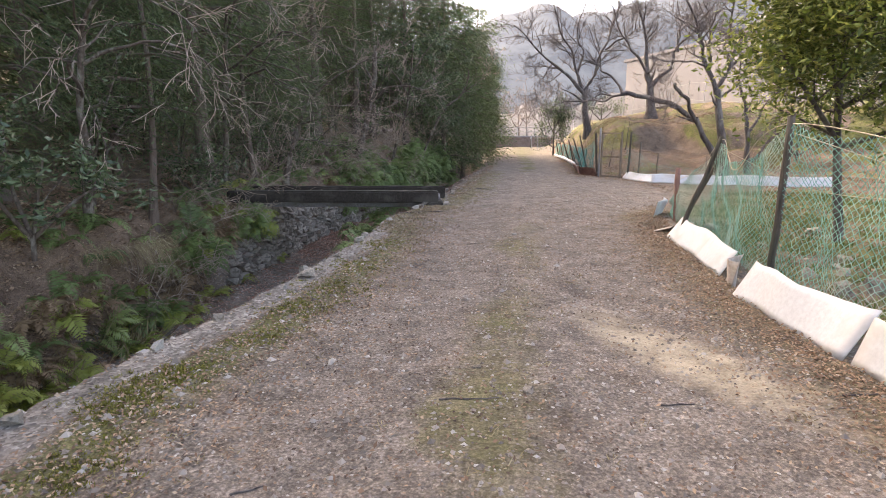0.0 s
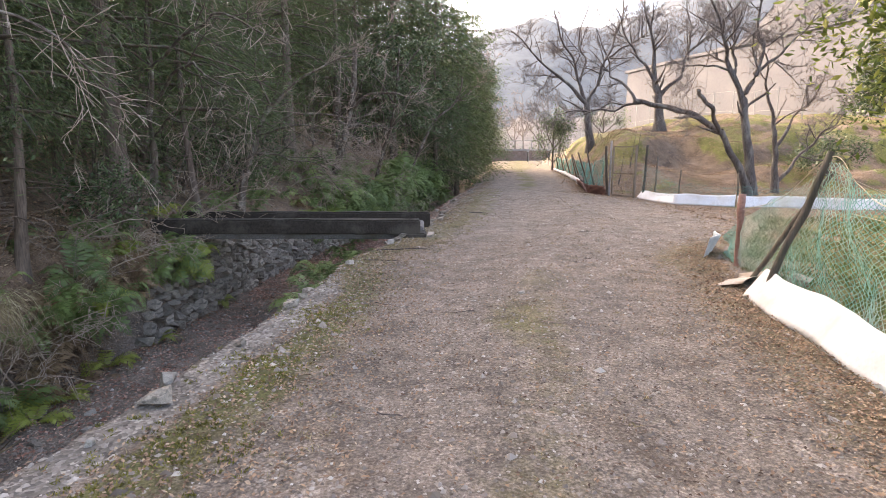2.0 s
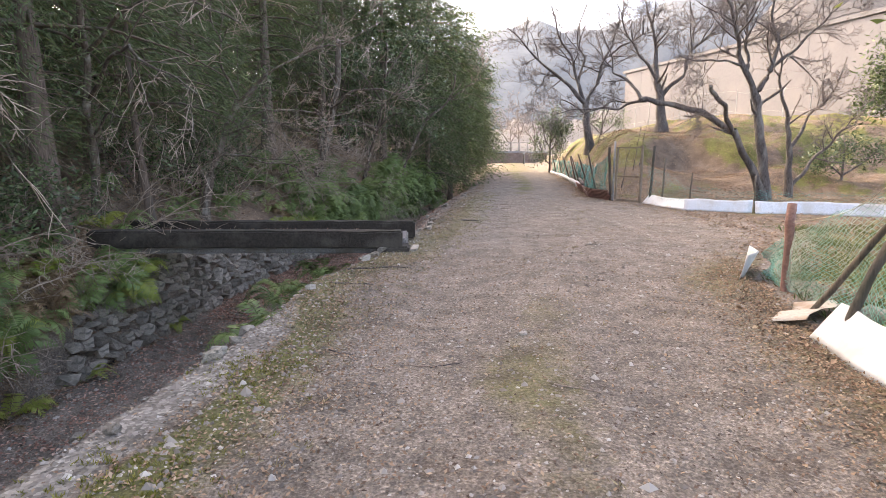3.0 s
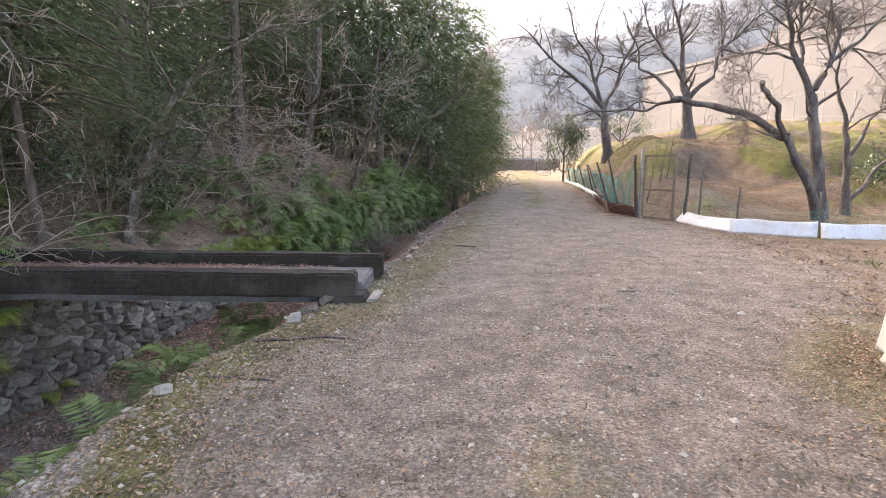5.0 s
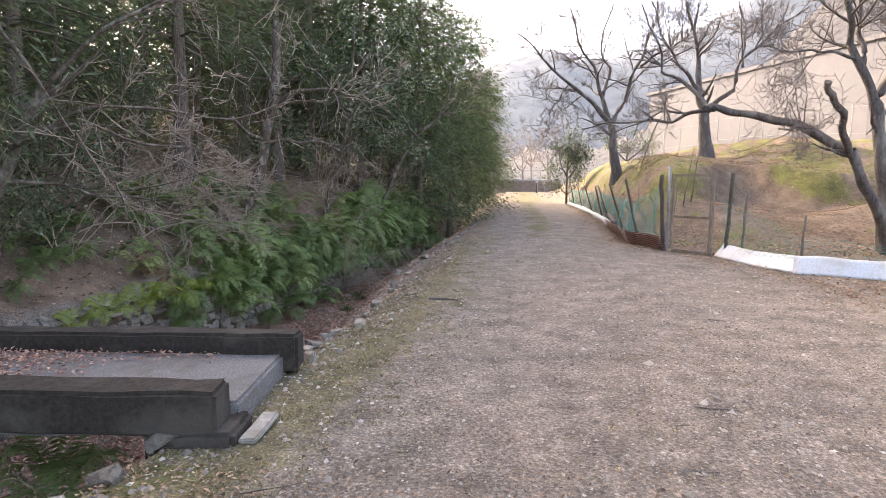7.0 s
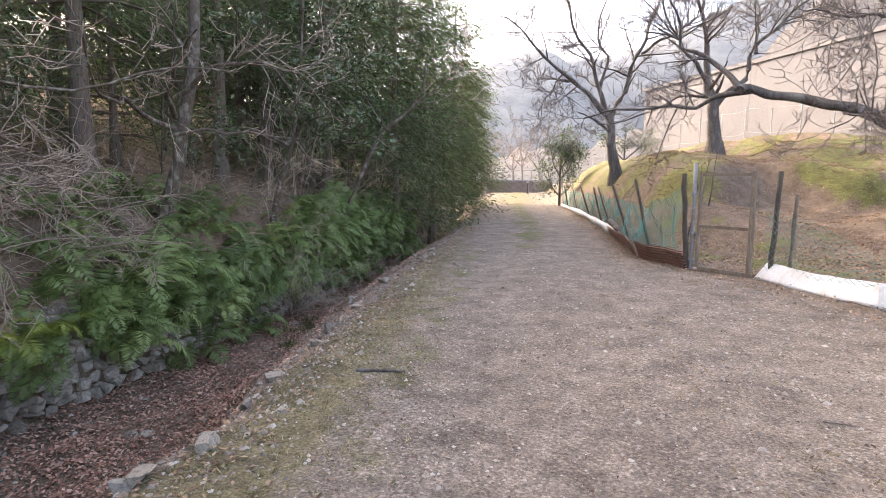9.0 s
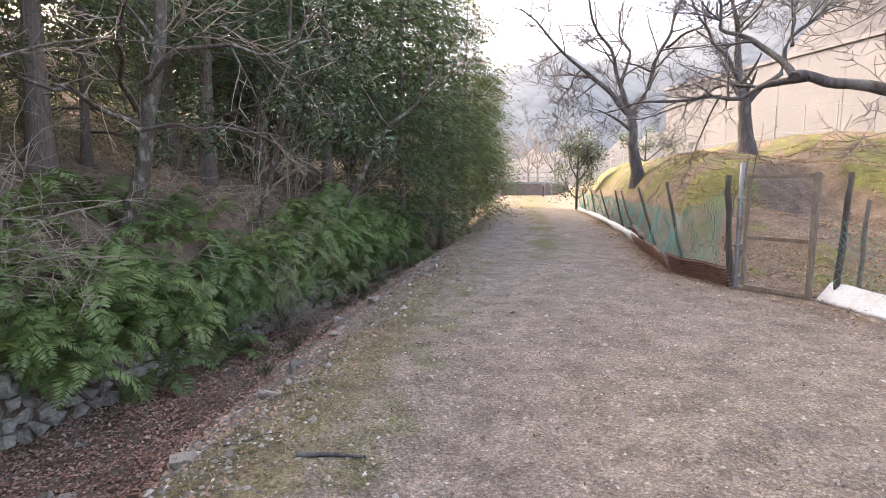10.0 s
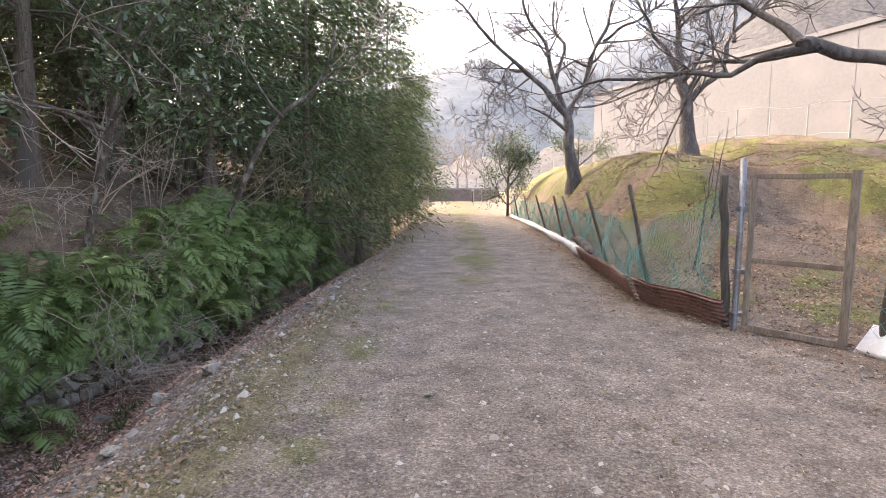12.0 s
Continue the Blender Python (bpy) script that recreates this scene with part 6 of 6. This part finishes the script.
tufts("grass_tuft", x, y, 0.2, 60, GREEN_GRASS, "pale green grass tufts in the ditch", q5, 0.8)


def hanging(name, spots, n, length, material, label, q):
    """Long blades that arch out of the bank and hang down its face."""
    V, F, o = [], [], 0
    for x0, y0, z0, s in spots:
        for _ in range(n):
            a = q.normal() * 0.55
            L = length * s * q.uniform(0.55, 1.15)
            t = np.linspace(0, 1, 5)
            out, drop = q.uniform(0.35, 0.7) * L, q.uniform(0.6, 1.0) * L
            line = np.stack([np.cos(a) * out * t, np.sin(a) * out * t, 0.45 * L * t - (drop + 0.35 * L) * t ** 2], -1)
            line = line + np.array([x0 + q.normal() * 0.09, y0 + q.normal() * 0.16, z0 + q.normal() * 0.04])
            w = np.array([-np.sin(a), np.cos(a), 0.25]) * 0.0042
            k = np.stack([line - w * (1.05 - t)[:, None], line + w * (1.05 - t)[:, None]], 1).reshape(-1, 3)
            i = o + np.arange(5) * 2
            F.append(np.stack([i[:-1], i[:-1] + 1, i[1:] + 1, i[1:]], -1))
            V.append(k)
            o += 10
    return tagged(new(name, mesh_from(name, np.vstack(V), np.vstack(F), material)), label, "grass", kind="stuff")


hanging("straw_tussock", [(-4.45, 8.0, -0.1, 1.0), (-4.4, 8.3, -0.15, 1.2), (-4.45, 8.65, -0.1, 1.0), (-4.55, 7.3, 0.0, 0.6), (-4.45, 10.0, -0.1, 0.6)], 70, 0.8, DRY_GRASS, "hanging tussocks of dry straw on the earth bank", q5)
hanging("root_tangle", [(float(along(k, WALL)) - 0.25, k, ground_z(float(along(k, WALL)) - 0.35, k), 1.0) for k in np.arange(9.2, 12.0, 0.22)], 40, 0.6, FERN_DEAD, "brown dead stems and roots hanging on the bank", q5)

mx, my = [], []
for cx, cy, n, rr in [(-1.78, 2.95, 160, 0.13), (-1.62, 3.3, 110, 0.1), (-1.25, 4.7, 120, 0.16), (-1.1, 5.4, 140, 0.22), (-0.95, 6.4, 120, 0.2), (-1.6, 2.3, 90, 0.12), (-0.85, 7.6, 120, 0.22), (-1.35, 4.0, 60, 0.12)]:
    mx.append(cx + q5.normal(size=n) * rr)
    my.append(cy + q5.normal(size=n) * rr)
tufts("moss_cushions", np.concatenate(mx), np.concatenate(my), 0.032, 14, MOSS_TUFT, "bright olive moss cushions along the ditch verge", q5, 0.9)

# twigs on the ground
q6 = np.random.default_rng(31)
for i in range(46):
    if i < 6:
        x0, y0, L, rr = [(-0.35, 11.0, 0.75, 0.012), (-0.55, 10.2, 0.5, 0.01), (0.15, 2.9, 0.34, 0.006), (1.14, 16.1, 0.36, 0.016), (2.4, 3.0, 0.22, 0.008), (1.3, 2.9, 0.2, 0.006)][i]
    else:
        y0 = q6.uniform(1.6, 21)
        x0, L, rr = q6.uniform(float(ex(y0)) + 0.1, float(fx(y0)) - 0.2), q6.uniform(0.1, 0.35), q6.uniform(0.002, 0.006)
    a = q6.uniform(-0.6, 0.6) * (0.3 if i < 6 else 1)
    t = np.linspace(-0.5, 0.5, 6)
    px, py = x0 + np.cos(a) * L * t + q6.normal(size=6) * L * 0.03, y0 + np.sin(a) * L * t + q6.normal(size=6) * L * 0.03
    p = np.stack([px, py, height(px, py) + rr * 0.8], -1)
    tagged(new("twig", tube_mesh("twig", [(p, np.linspace(rr, rr * 0.5, 6))], TWIG if i % 2 and i > 5 else BARK, 5)), "fallen dry twig lying on the gravel", "twig", "twigs on the track")

# larger stones: along the ditch edge, on the track, behind the net
q7 = random.Random(8)
for i in range(220):
    if i < 62:
        y0 = q7.uniform(2.5, 15) if i < 50 else q7.uniform(15, 27)
        x0, s, f = float(along(y0, EDGE)) + q7.uniform(-0.3, 0.15), q7.uniform(0.07, 0.24), 0.6
    elif i < 80:
        y0 = q7.uniform(2, 20)
        x0, s, f = q7.uniform(float(ex(y0)) + 0.3, 3.5), q7.uniform(0.04, 0.085), 0.5
    elif i < 104:
        y0 = q7.uniform(3, 27)
        x0, s, f = q7.uniform(float(along(y0, WALL)) + 0.2, float(along(y0, TOE))), q7.uniform(0.08, 0.26), 0.6
    elif i < 120:
        y0 = q7.uniform(5, 9)
        x0, s, f = float(fx(y0)) + q7.uniform(0.4, 2.2), q7.uniform(0.12, 0.32), 0.7
    elif i < 190:
        y0 = q7.uniform(3, 10.5)
        x0, s, f = q7.uniform(float(along(y0, WALL)) + 0.3, float(along(y0, TOE)) + 0.1), q7.uniform(0.06, 0.2), 0.4
    else:
        y0 = q7.uniform(14.5, 25)
        x0, s, f = q7.uniform(float(along(y0, TOE)) - 0.2, float(along(y0, EDGE)) + 0.1), q7.uniform(0.06, 0.22), 0.5
    ob = new("stone", q7.choice(pale_stones if i % 3 == 0 else wall_stones))
    ob.matrix_basis = pose(x0, y0, ground_z(x0, y0) + s * f * 0.2, q7.uniform(-15, 15), q7.uniform(-15, 15), q7.uniform(0, 360)) @ Matrix.Diagonal((s, s * q7.uniform(0.5, 0.9), s * f, 1))
    tagged(ob, "loose grey field stone on the ground", "stone", "loose stones")

slab = box((-0.055, -0.17, 0), (0.055, 0.17, 0.035), 0.01, 0.008, 3)
ob = new("stone_slab", bpy.data.meshes.new("stone_slab"))
slab.to_mesh(ob.data)
slab.free()
ob.data.materials.append(PALE_STONE)
ob.matrix_basis = pose(0.07, 12.42, 0.012, 3, -4, -6)
tagged(ob, "flat pale broken slab lying beside the footbridge", "stone")
